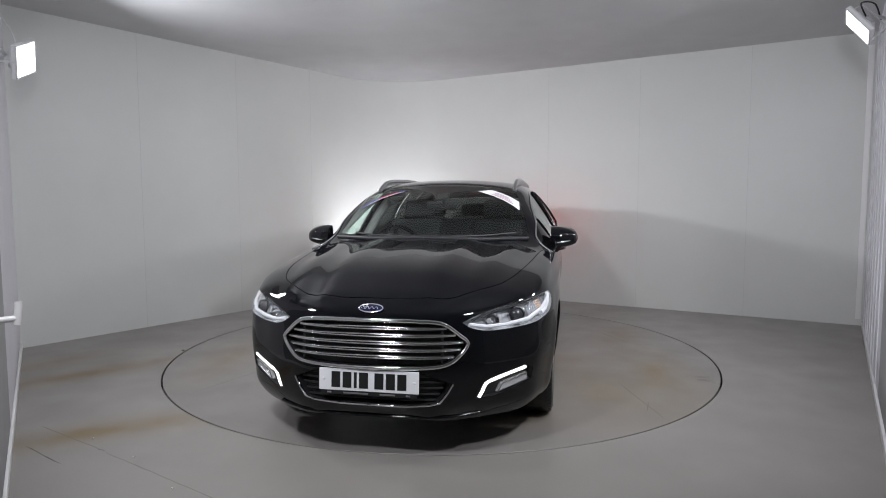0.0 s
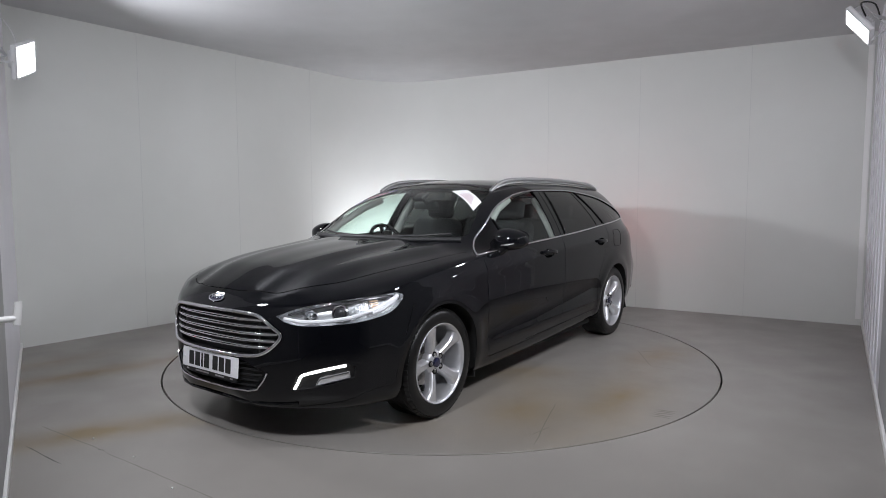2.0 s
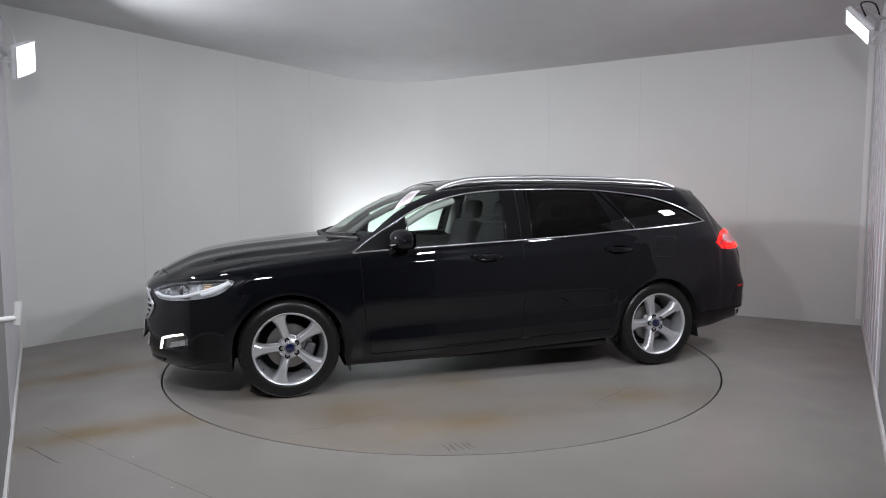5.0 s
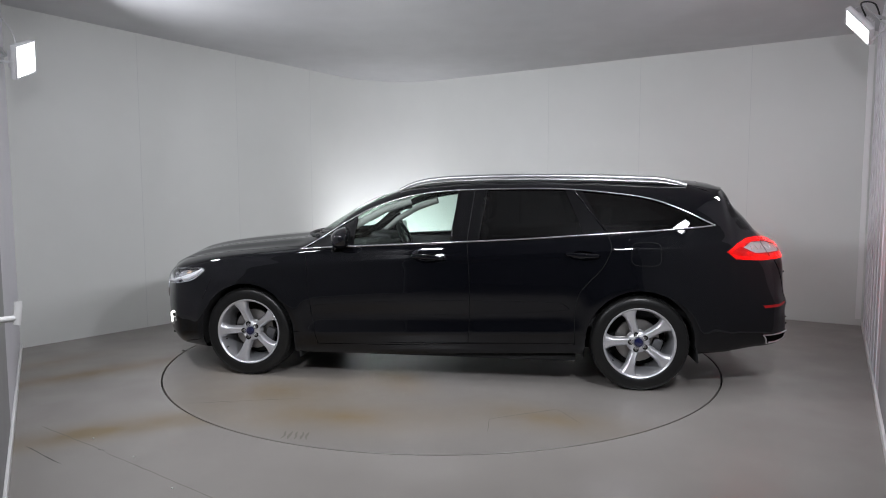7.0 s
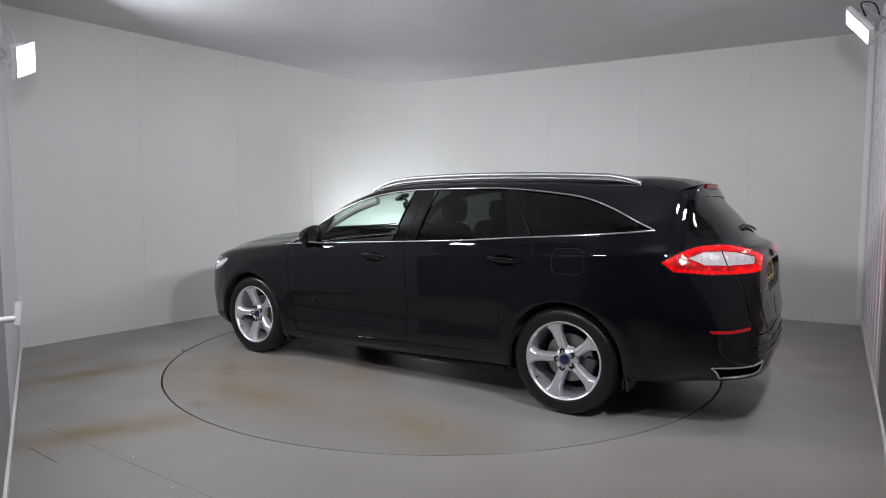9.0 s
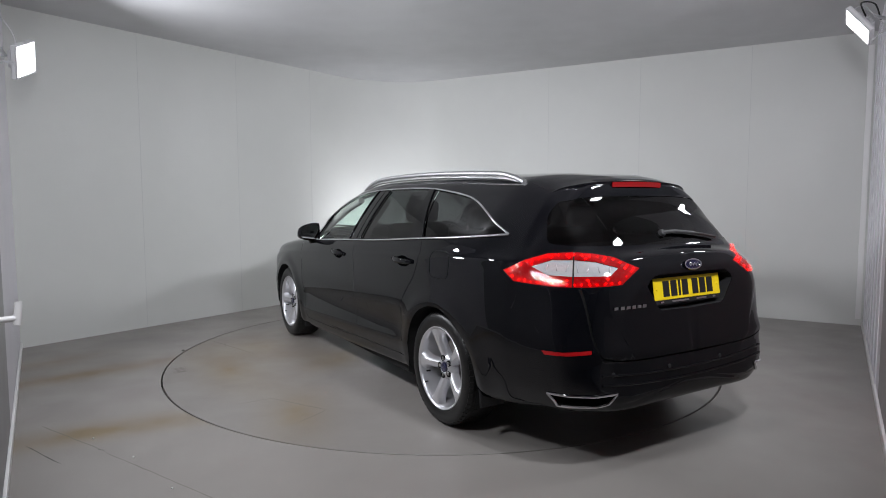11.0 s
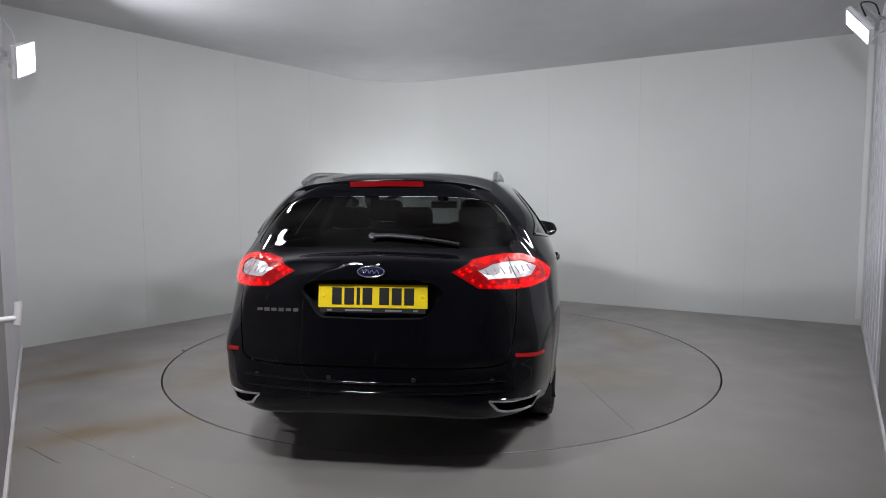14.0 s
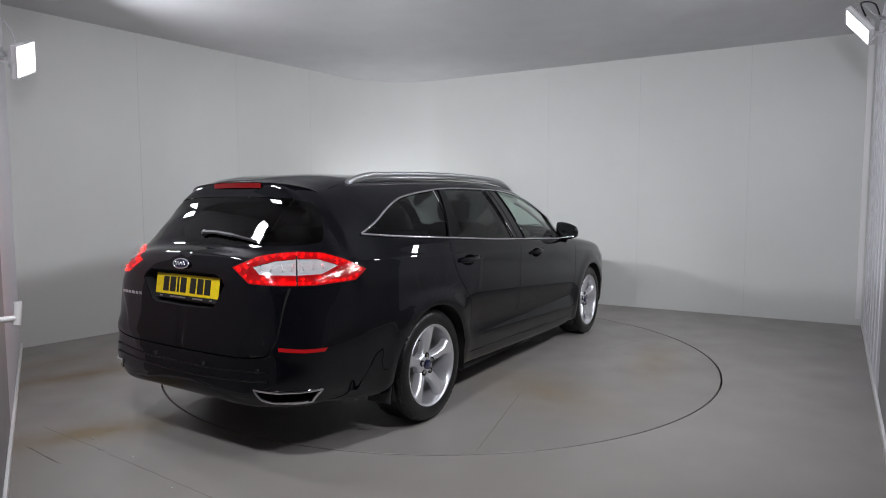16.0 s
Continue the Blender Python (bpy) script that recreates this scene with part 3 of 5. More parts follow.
def ribbon(line, half):
    """Outline of a strip of some width along a 2D line."""
    left, right = [], []
    for i, q in enumerate(line):
        d = (line[min(i + 1, len(line) - 1)] - line[max(i - 1, 0)]).normalized()
        s = Vector((-d.y, d.x)) * half
        left.append(tuple(q + s))
        right.append(tuple(q - s))
    return left + right[::-1]


car = new("estate_car")
tagged(car, label="glossy black estate car with silver alloy wheels standing on the turntable", category="car")

# outlines, in metres of the car: x forwards, y to its left, z up
BELT = soft_line([(1.00, .958), (.80, .974), (.62, .985), (.33, .998), (-.28, 1.028), (-.68, 1.049), (-1.07, 1.077), (-1.46, 1.102), (-1.75, 1.124), (-1.925, 1.141)], 4)
HEAD = soft_line([(-1.925, 1.141), (-1.83, 1.188), (-1.685, 1.26), (-1.50, 1.325), (-1.288, 1.36), (-.968, 1.391), (-.684, 1.399), (-.272, 1.394), (-.064, 1.384), (.147, 1.36), (.36, 1.308), (.533, 1.242), (.707, 1.142), (.883, 1.032), (1.00, .958)], 4)
DLO = [tuple(q) for q in BELT] + [tuple(q) for q in HEAD[1:-1]]
is_side = lambda c: c.y > 0.45
dlo_piece = cut_out(SKIN, DLO, SIDE, is_side)
SCREEN = [tuple(q) for q in soft_line([(1.10, -0.02), (1.095, .16), (1.065, .36), (.98, .56), (.89, .685)], 4)] + [tuple(q) for q in soft_line([(.845, .705), (.60, .640), (.37, .578)], 3)] + [tuple(q) for q in soft_line([(.315, .535), (.27, .30), (.255, -.02)], 4)]
screen_piece = cut_out(SKIN, SCREEN, PLAN, lambda c: c.z > 0.9)
BACKLIGHT = [(-.02, 1.343), (.28, 1.340), (.44, 1.330)] + [tuple(q) for q in soft_line([(.535, 1.312), (.592, 1.268), (.650, 1.170), (.672, 1.118), (.655, 1.100), (.58, 1.094)], 4)] + [(.40, 1.092), (.20, 1.091), (-.02, 1.091)]
back_piece = cut_out(SKIN, BACKLIGHT, ENDS, lambda c: c.x < -2.05)
HEADLAMP = [tuple(q) for q in soft_line([(-1.308, .712), (-1.21, .748), (-1.10, .772), (-.98, .791), (-.80, .808), (-.665, .814)], 3)] + [(-.625, .800), (-.628, .778)] + [tuple(q) for q in soft_line([(-.665, .738), (-.71, .711), (-.80, .690), (-.95, .671), (-1.10, .662), (-1.20, .665), (-1.27, .684)], 3)]
head_piece = cut_out(SKIN, HEADLAMP, FRONT_CORNER, lambda c: c.x > 1.5 and c.y > 0.3)
TAILLAMP = [tuple(q) for q in along([(-1.467, .992), (-1.348, 1.043), (-1.249, 1.060), (-1.156, 1.067), (-1.028, 1.058), (-.915, 1.024), (-.803, .968), (-.861, .916), (-1.056, .903), (-1.165, .905), (-1.383, .918), (-1.467, .992)], 0.05)][:-1]
tail_piece = cut_out(SKIN, TAILLAMP, REAR_CORNER, lambda c: c.x < -1.7 and c.y > 0.3)
GRILLE = [(-.02, .724)] + [tuple(q) for q in soft_line([(.20, .724), (.33, .718), (.39, .700), (.445, .655), (.487, .610), (.455, .555), (.40, .512), (.33, .497), (.20, .491)], 3)] + [(-.02, .489)]
grille_piece = cut_out(SKIN, GRILLE, ENDS, lambda c: c.x > 2.1)
INTAKE = [(-.02, .475), (.27, .470), (.405, .412), (.385, .36), (.345, .312), (.25, .301), (-.02, .297)]
intake_piece = cut_out(SKIN, INTAKE, ENDS, lambda c: c.x > 2.1)
FOG_POCKET = [(.525, .318), (.555, .392), (.60, .418), (.77, .462), (.80, .440), (.79, .380), (.70, .345), (.60, .322)]
fog_piece = cut_out(SKIN, FOG_POCKET, ENDS, lambda c: c.x > 1.8)
NICHE = [(-.02, .955), (.27, .952), (.315, .930), (.335, .900), (.262, .792), (.235, .776), (-.02, .770)]
niche_piece = cut_out(SKIN, NICHE, ENDS, lambda c: c.x < -2.2)
EXHAUST = [(.785, .394), (.545, .408), (.585, .360), (.63, .345), (.745, .332)]
exhaust_piece = cut_out(SKIN, EXHAUST, ENDS, lambda c: c.x < -2.05)
REFLEX = [(.812, .603), (.662, .620), (.668, .600), (.806, .584)]
reflex_piece = cut_out(SKIN, REFLEX, ENDS, lambda c: c.x < -2.0)


def arch_outline(wx, r):
    return [(wx + r * math.cos(math.pi * k / 14), 0.336 + r * math.sin(math.pi * k / 14)) for k in range(15)] + [(wx - r, 0.10), (wx + r, 0.10)]


arch_piece = {}
for wx in (1.425, -1.425):
    cut_out(SKIN, arch_outline(wx, 0.368), SIDE, lambda c: c.y > 0.40).free()

HANDLES = ((0.045, .912), (-1.03, .943))
for hx, hz in HANDLES:
    cut_out(SKIN, [(hx + 0.088 * math.cos(2 * math.pi * k / 24), hz - 0.006 + 0.034 * math.sin(2 * math.pi * k / 24)) for k in range(24)], SIDE, lambda c: c.y > 0.5).free()

SHUTS = {
    "front_shut": soft_line([(.955, .945), (.945, .80), (.93, .60), (.905, .40), (.88, .26)], 4),
    "middle_shut": soft_line([(-.235, 1.010), (-.250, .80), (-.255, .55), (-.24, .30)], 4),
    "rear_shut": soft_line([(-1.205, 1.070), (-1.225, .99), (-1.17, .86), (-1.08, .76), (-1.005, .66), (-.985, .50), (-.985, .31)], 4),
    "sill_shut": soft_line([(.88, .262), (.30, .272), (-.24, .296), (-.985, .318)], 4),
    "bumper_shut": soft_line([(1.70, .745), (1.74, .66), (1.78, .575)], 3),
}
for name, line in SHUTS.items():
    gap = cut_out(SKIN, ribbon(line, 0.0026), SIDE, lambda c: c.y > 0.5)
    pushed(gap, 0.004)
    for half in (mirrored(gap), gap):
        skin_part("shut_line", half, SHUT, car)
bonnet_gap = cut_out(SKIN, ribbon(soft_line([(1.02, .815), (1.15, .79), (1.45, .755), (1.75, .705), (1.95, .645), (2.08, .565), (2.18, .46), (2.245, .34), (2.285, .18), (2.295, -.02)], 5), 0.003), PLAN, lambda c: c.z > 0.7)
skin_part("bonnet_shut_line", both_halves(pushed(bonnet_gap, 0.005)), SHUT, car)
hatch_gap = cut_out(SKIN, ribbon(soft_line([(.668, .900), (.665, .80), (.652, .68), (.632, .602), (.58, .568), (.40, .553), (-.02, .548)], 5), 0.004), ENDS, lambda c: c.x < -2.0)
skin_part("hatch_shut_line", both_halves(pushed(hatch_gap, 0.006)), SHUT, car)

body = skin_part("body", both_halves(SKIN), PAINT, car, "gloss black painted body shell")

# ---- glazing ----
is_front_pane = [(1.1, .90), (1.1, 1.5), (-.155, 1.5), (-.105, .90)]
is_rear_pane = [(-.352, 1.5), (-.305, .90), (-1.12, .90), (-1.045, 1.07), (-.875, 1.5)]
is_quarter = [(-.985, 1.5), (-1.185, 1.09), (-1.24, .90), (-2.2, .90), (-2.2, 1.5)]
everywhere = lambda c: True
front_pane = cut_out(dlo_piece, [(.60, .90), (.60, 1.5), (-.155, 1.5), (-.105, .90)], SIDE, everywhere)
rear_pane = cut_out(dlo_piece, is_rear_pane, SIDE, everywhere)
quarter_pane = cut_out(dlo_piece, is_quarter, SIDE, everywhere)
for bm, name, mat, label in ((front_pane, "front_window", GLASS, "clear greenish door glass"), (rear_pane, "rear_window", PRIVACY, "dark privacy door glass"), (quarter_pane, "quarter_window", PRIVACY, "dark privacy quarter glass")):
    pushed(bm, 0.004)
    right = mirrored(bm)
    for half in (bm, right):
        skin_part(name, half, mat, car, label).visible_shadow = False
right = mirrored(dlo_piece)
for half in (dlo_piece, right):
    for piece in islands(half):
        skin_part("window_pillar", piece, GLOSS_BLACK, car, "gloss black window pillar")
skin_part("windscreen", both_halves(pushed(screen_piece, 0.003)), GLASS, car, "clear greenish windscreen").visible_shadow = False
skin_part("rear_screen", both_halves(pushed(back_piece, 0.003)), PRIVACY, car, "dark privacy tailgate glass").visible_shadow = False


def side_tube(name, line, radius, mat, out=0.004, flat=1.0):
    pts = [on_side(q.x, q.y, out) for q in line]
    bm = add_tube(bmesh.new(), pts, radius, 8)
    other = mirrored(bm)
    for half in (bm, other):
        part(name, half, mat, car, "", True, 60)


side_tube("belt_chrome", BELT, 0.0070, TRIM_CHROME)
side_tube("roof_chrome", HEAD, 0.0068, TRIM_CHROME, 0.003)
side_tube("pillar_trim", along([(-.313, 1.035), (-.358, 1.385)], 0.05), 0.006, GLOSS_BLACK)
side_tube("quarter_trim", along([(-1.20, 1.09), (-.985, 1.385)], 0.05), 0.006, GLOSS_BLACK)
side_tube("pillar_trim", along([(-.112, 1.022), (-.158, 1.388)], 0.05), 0.005, GLOSS_BLACK)
side_tube("pillar_gap", along([(-.232, 1.020), (-.268, 1.392)], 0.05), 0.0025, SHUT, 0.001)
side_tube("mirror_triangle_trim", along([(.60, .99), (.60, 1.18)], 0.05), 0.006, GLOSS_BLACK)
side_tube("sill_bright_line", along([(.35, .285), (-.95, .318)], 0.1), 0.003, GLOSS_BLACK, 0.001)


# ---- lamps, grille and trim let into the skin ----
def lit_pair(name, bm, mat, parent=None, label=""):
    right = mirrored(bm)
    return [skin_part(name, half, mat, parent or car, label) for half in (bm, right)]


def inner_copy(bm, depth):
    out = bm.copy()
    return pushed(out, depth)


def bucket(bm, depth):
    """Back and walls of a lamp or pocket behind a piece of skin."""
    out = bm.copy()
    out.normal_update()
    rim = [e for e in out.edges if len(e.link_faces) == 1]
    keep_co = {v: v.co.copy() for v in out.verts}
    normals = {v: v.normal.copy() for v in out.verts}
    edge_pairs = [(e.verts[0], e.verts[1]) for e in rim if max(abs(v.co.y) for v in e.verts) > 0.003]
    for v in list(out.verts):
        v.co = v.co - normals[v] * depth
    made = {}
    for a, b in edge_pairs:
        for v in (a, b):
            if v not in made:
                made[v] = out.verts.new(keep_co[v] - normals[v] * 0.003)
        out.faces.new((a, b, made[b], made[a]))
    return out


def pair_of(name, bm, mat, parent=None, label="", angle=40):
    right = mirrored(bm)
    return [part(name, half, mat, parent or car, label, True, angle) for half in (bm, right)]


def rim_line(bm):
    """The outline of a piece of skin as an ordered loop."""
    rim = [e for e in bm.edges if len(e.link_faces) == 1]
    nxt = {}
    for e in rim:
        for a, b in ((e.verts[0], e.verts[1]), (e.verts[1], e.verts[0])):
            nxt.setdefault(a, []).append(b)
    start = rim[0].verts[0]
    loop, prev, here = [start.co.copy()], None, start
    for _ in range(len(rim) - 1):
        step = [w for w in nxt[here] if w is not prev]
        if not step:
            break
        prev, here = here, step[0]
        loop.append(here.co.copy())
    return loop


# headlamps: clear lens, dark bucket, projector, side reflectors
HL_PARENTS = []
for flip in (1, -1):
    lens = head_piece.copy() if flip == 1 else mirrored(head_piece)
    HL_PARENTS.append(skin_part("headlamp", lens, LENS, car, "clear headlamp with chrome projector inside"))
    HL_PARENTS[-1].visible_shadow = False
head_bucket = bucket(head_piece, 0.055)
for half, parent in zip((head_bucket, mirrored(head_bucket)), HL_PARENTS):
    part("reflector_bowl", half, REFLECTOR, parent, "", True, 50)


def at_corner(u, z, out):
    """A point of the front corner's skin, by its place along the corner."""
    way = Vector((1, 1, 0)).normalized()
    o = FRONT_CORNER[0] * u + Vector((0, 0, z)) + way * 3
    hit = TREE.ray_cast(o, -way)
    n = hit[1] if hit[1].dot(way) > 0 else -hit[1]
    return hit[0] + n * out, n


def axis_frame(place, n):
    return Matrix.Translation(place) @ n.to_track_quat("Z", "Y").to_matrix().to_4x4()


for flip, parent in zip((1, -1), HL_PARENTS):
    place, n = at_corner(-.975, .733, -0.038)
    ring = bmesh.new()
    m = axis_frame(place, (n + Vector((0.9, 0, 0))).normalized())
    add_lathe(ring, [(0.047, -0.02), (0.047, 0.012), (0.043, 0.016), (0.037, 0.012), (0.036, 0.0)], m, 32)
    eye = bmesh.new()
    add_lathe(eye, [(0.036, 0.0), (0.034, 0.010), (0.027, 0.019), (0.015, 0.025), (0.001, 0.027)], m, 32)
    place2, n2 = at_corner(-1.13, .715, -0.04)
    bowl = bmesh.new()
    m2 = axis_frame(place2, (n2 + Vector((0.9, 0, 0))).normalized())
    add_lathe(bowl, [(0.038, 0.012), (0.030, -0.004), (0.018, -0.014), (0.008, -0.018), (0.007, 0.004), (0.001, 0.006)], m2, 28)
    amber = bmesh.new()
    for k in range(4):
        pl, nn = at_corner(-.775 - 0.004 * k, .752 + 0.012 * k, -0.03)
        add_box(amber, (0.05, 0.007, 0.012), axis_frame(pl, nn), 0.002, 1)
    bar = bmesh.new()
    pts = [at_corner(u, z, -0.012)[0] for u, z in ((-1.27, .700), (-1.18, .682), (-1.06, .684), (-.92, .702), (-.80, .736), (-.72, .765), (-.655, .797))]
    add_tube(bar, pts, 0.0105, 8)
    tail = [at_corner(u, z, -0.014)[0] for u, z in ((-.655, .800), (-.685, .770), (-.745, .735), (-.80, .720))]
    add_tube(bar, tail, 0.014, 8)
    fins = bmesh.new()
    for k in range(6):
        pl, nn = at_corner(-.90 + 0.02 * k, .745 + 0.006 * k, -0.036)
        add_box(fins, (0.004, 0.06, 0.02), axis_frame(pl, nn), 0.001, 1)
    shade = bmesh.new()
    pts = [at_corner(u, z, -0.02)[0] for u, z in ((-1.25, .722), (-1.1, .762), (-.98, .780), (-.80, .798), (-.68, .802))]
    add_tube(shade, pts, 0.007, 8)
    for bm, name, mat in ((ring, "projector_ring", CHROME), (eye, "projector_eye", LAMP_DARK), (bowl, "main_beam_bowl", CHROME), (amber, "indicator_lens", AMBER), (bar, "light_guide", GUIDE), (fins, "lamp_fins", REFLECTOR), (shade, "lamp_bezel", LAMP_DARK)):
        if flip == -1:
            old = bm
            bm = mirrored(old)
            old.free()
        part(name, bm, mat, parent, "", True, 40)
head_piece.free()

# tail lamps: red wrap-round lens with a clear middle
white_in = [tuple(q) for q in along([(-1.365, .998), (-1.26, 1.023), (-1.157, 1.031), (-1.052, 1.028), (-.949, .994), (-1.032, .956), (-1.158, .954), (-1.330, .962), (-1.365, .998)], 0.05)][:-1]
white_piece = cut_out(tail_piece, white_in, REAR_CORNER, everywhere)
split = cut_out(tail_piece, [(-1.159, .88), (-1.159, 1.09), (-1.151, 1.09), (-1.151, .88)], REAR_CORNER, everywhere)
split2 = cut_out(white_piece, [(-1.159, .88), (-1.159, 1.09), (-1.151, 1.09), (-1.151, .88)], REAR_CORNER, everywhere)
for strip in (split, split2):
    for piece in islands(pushed(strip, 0.004)):
        for half in (mirrored(piece), piece):
            skin_part("lamp_split_line", half, SHUT, car)
pair_of("lamp_housing", bucket(tail_piece, 0.05), SHUT)
TL_PARENTS = lit_pair("tail_lamp", tail_piece, RED_LENS, None, "glowing red tail lamp with clear middle")
white_r = mirrored(pushed(white_piece, 0.004))
for half, parent in zip((white_piece, white_r), TL_PARENTS):
    skin_part("reversing_lens", half, WHITE_LENS, parent, "clear white reversing lens")


def at_rear_corner(u, z, out):
    way = Vector((-1, 1, 0)).normalized()
    o = REAR_CORNER[0] * u + Vector((0, 0, z)) + way * 4
    hit = TREE.ray_cast(o, -way)
    n = hit[1] if hit[1].dot(way) > 0 else -hit[1]
    return hit[0] + n * out, n


for parent, flip in zip(TL_PARENTS, (1, -1)):
    rim_a = [(-1.440, .992), (-1.34, 1.033), (-1.249, 1.048), (-1.156, 1.055), (-1.032, 1.046), (-.925, 1.014), (-.835, .968), (-.87, .928), (-1.056, .915), (-1.165, .917), (-1.372, .930), (-1.440, .992)]
    rim_b = [(-1.395, .995), (-1.30, 1.030), (-1.157, 1.042), (-1.046, 1.038), (-.925, .996), (-.99, .940), (-1.158, .935), (-1.350, .948), (-1.395, .995)]
    dots = bmesh.new()
    for q in along(rim_a, 0.017)[::2] + along(rim_b, 0.030)[::3]:
        pl, n = at_rear_corner(q.x + random.uniform(-.004, .004), q.y, 0.0006)
        bmesh.ops.create_icosphere(dots, subdivisions=1, radius=0.0017, matrix=Matrix.Translation(pl))
    ribs = bmesh.new()
    for k in range(7):
        u = -1.325 + k * 0.05
        if abs(u + 1.155) < 0.015:
            continue
        pl, n = at_rear_corner(u, .992, -0.003)
        add_box(ribs, (0.005, 0.045 - 0.004 * abs(k - 3), 0.008), axis_frame(pl, n) @ pose(0, 0, 0, 0, 0, 14 if k % 2 else -10), 0.002, 1)
    for bm, name, mat in ((dots, "diode_row", RED_DOT), (ribs, "lens_ribbing", WHITE_LENS)):
        if flip == -1:
            old = bm
            bm = mirrored(old)
            old.free()
        tagged(part(name, bm, mat, parent, "", True, 40), kind="stuff")

# grille
grille_back = bucket(grille_piece, 0.05)
part("grille_well", both_halves(grille_back), PLASTIC, car, "", True, 40)
outline = [Vector(q) for q in GRILLE[1:-1]]
ring_pts = [on_front(q.x, q.y, 0.004) for q in outline]
ring_pts = [on_front(0.0, .724, .004), on_front(0.1, .724, .004)] + ring_pts + [on_front(0.1, .490, .004), on_front(0.0, .489, .004)]
bm = add_tube(bmesh.new(), ring_pts, 0.0105, 10)
part("grille_surround", both_halves(bm), CHROME, car, "chrome grille surround", True, 60)


def grille_reach(z):
    """Half-width of the grille at a height."""
    best = 0.1
    for a, b in zip(GRILLE, GRILLE[1:]):
        if min(a[1], b[1]) <= z <= max(a[1], b[1]) and abs(a[1] - b[1]) > 1e-5:
            best = max(best, a[0] + (b[0] - a[0]) * (z - a[1]) / (b[1] - a[1]))
    return best


for z in (.688, .651, .613, .577, .541):
    reach = grille_reach(z) - 0.022
    for dz, r in ((0.0065, 0.0042), (-0.0065, 0.0042)):
        pts = []
        for k in range(-14, 15):
            y = reach * k / 14
            q = on_front(max(abs(y), 0.03), z + dz * (1 - 0.6 * abs(k) / 14), -0.012)
            pts.append((q.x, y, q.z))
        part("grille_bar", add_tube(bmesh.new(), pts, r, 8), CHROME, car, "", True, 60)
    slat = bmesh.new()
    pts = []
    for k in range(-10, 11):
        y = reach * k / 10
        q = on_front(max(abs(y), 0.03), z, -0.022)
        pts.append((q.x, y, q.z))
    part("grille_slat", add_tube(slat, pts, 0.009, 6), PLASTIC, car, "", True, 60)
for y in (0.365, -0.365):
    pts = [(on_front(abs(y), z, -0.02).x, y, z) for z in (.705, .66, .61, .56, .51)]
    part("grille_strut", add_tube(bmesh.new(), pts, 0.006, 6), PLASTIC, car, "", True)

# lower intake
part("intake_well", both_halves(bucket(intake_piece, 0.05)), PLASTIC, car, "", True, 40)
for z in (.445, .415, .385, .355, .325):
    w = 0.27 + (0.405 - 0.27) * min(1, (.47 - z) / .06) if z > .41 else 0.345 + (z - .30) * 0.5
    pts = []
    for k in range(-8, 9):
        y = (w - 0.02) * k / 8
        q = on_front(max(abs(y), 0.03), z, -0.02)
        pts.append((q.x, y, z))
    part("intake_slat", add_tube(bmesh.new(), pts, 0.006, 6), PLASTIC, car, "", True)
chrome_line = along([(.418, .408), (.392, .36), (.355, .312), (.30, .300), (.15, .296), (0.0, .295)], 0.05)
part("intake_chrome", both_halves(add_tube(bmesh.new(), [on_front(q.x, q.y, 0.003) for q in chrome_line], 0.0055, 8)), CHROME, car, "thin chrome lower grille strip", True, 60)
lip = [on_front(y, .232 + 0.10 * max(0, y - .45), 0.004) for y in (0.0, .12, .24, .36, .46, .54)]
part("bumper_lip", both_halves(add_tube(bmesh.new(), lip, 0.008, 8)), GLOSS_BLACK, car, "", True, 60)

# running lights and fog lamps
fog_back = bucket(fog_piece, 0.03)
pair_of("fog_pocket", fog_back, PLASTIC)
fog_piece.free()
strip = soft_line([(.540, .322), (.556, .352), (.575, .392), (.600, .404), (.68, .428), (.765, .449)], 4)
for side in (1, -1):
    bm = add_tube(bmesh.new(), [on_front(q.x, q.y, -0.004) for q in strip], 0.0082, 8)
    lens = bmesh.new()
    quad = [(.628, .335), (.650, .378), (.775, .412), (.775, .376)]
    front = [lens.verts.new(on_front(y, z, -0.010)) for y, z in quad]
    back = [lens.verts.new(on_front(y, z, -0.028)) for y, z in quad]
    lens.faces.new(front)
    lens.faces.new(back[::-1])
    for i in range(4):
        lens.faces.new((front[i], front[i - 1], back[i - 1], back[i]))
    ridges = bmesh.new()
    add_tube(ridges, [on_front(y, z, -0.007) for y, z in ((.632, .337), (.652, .375), (.773, .409), (.773, .379), (.632, .337))], 0.003, 6)
    for bm2, name, mat, label in ((bm, "running_light", DRL, "lit white running light strip"), (lens, "fog_lamp", REFLECTOR, ""), (ridges, "fog_lamp_rim", CHROME, "")):
        if side == -1:
            old = bm2
            bm2 = mirrored(old)
            old.free()
        part(name, bm2, mat, car, label, True, 40)

# rear: number plate niche, reflectors, tailpipes, stop lamp, wiper
part("plate_niche", both_halves(bucket(niche_piece, 0.085)), PLASTIC, car, "", True, 40)
lit_pair("rear_reflector", pushed(reflex_piece, 0.001), RED_DIM, None, "red rear reflector")
exhaust_loop = rim_line(exhaust_piece)
pair_of("tailpipe_well", bucket(exhaust_piece, 0.07), SHUT)
exhaust_piece.free()
pipe = add_tube(bmesh.new(), [Vector((q.x - 0.004, q.y, q.z)) for q in exhaust_loop], 0.007, 8, True)
pair_of("tailpipe_trim", pipe, CHROME, None, "chrome tailpipe trim")
# spoiler over the tailgate glass, with the stop lamp in its edge
def spoiler_edge(y):
    f = abs(y) / 0.565
    return Vector((-2.098 + 0.085 * f ** 2.4, y, 1.424 - 0.026 * f ** 2 - 0.036 * f ** 5))


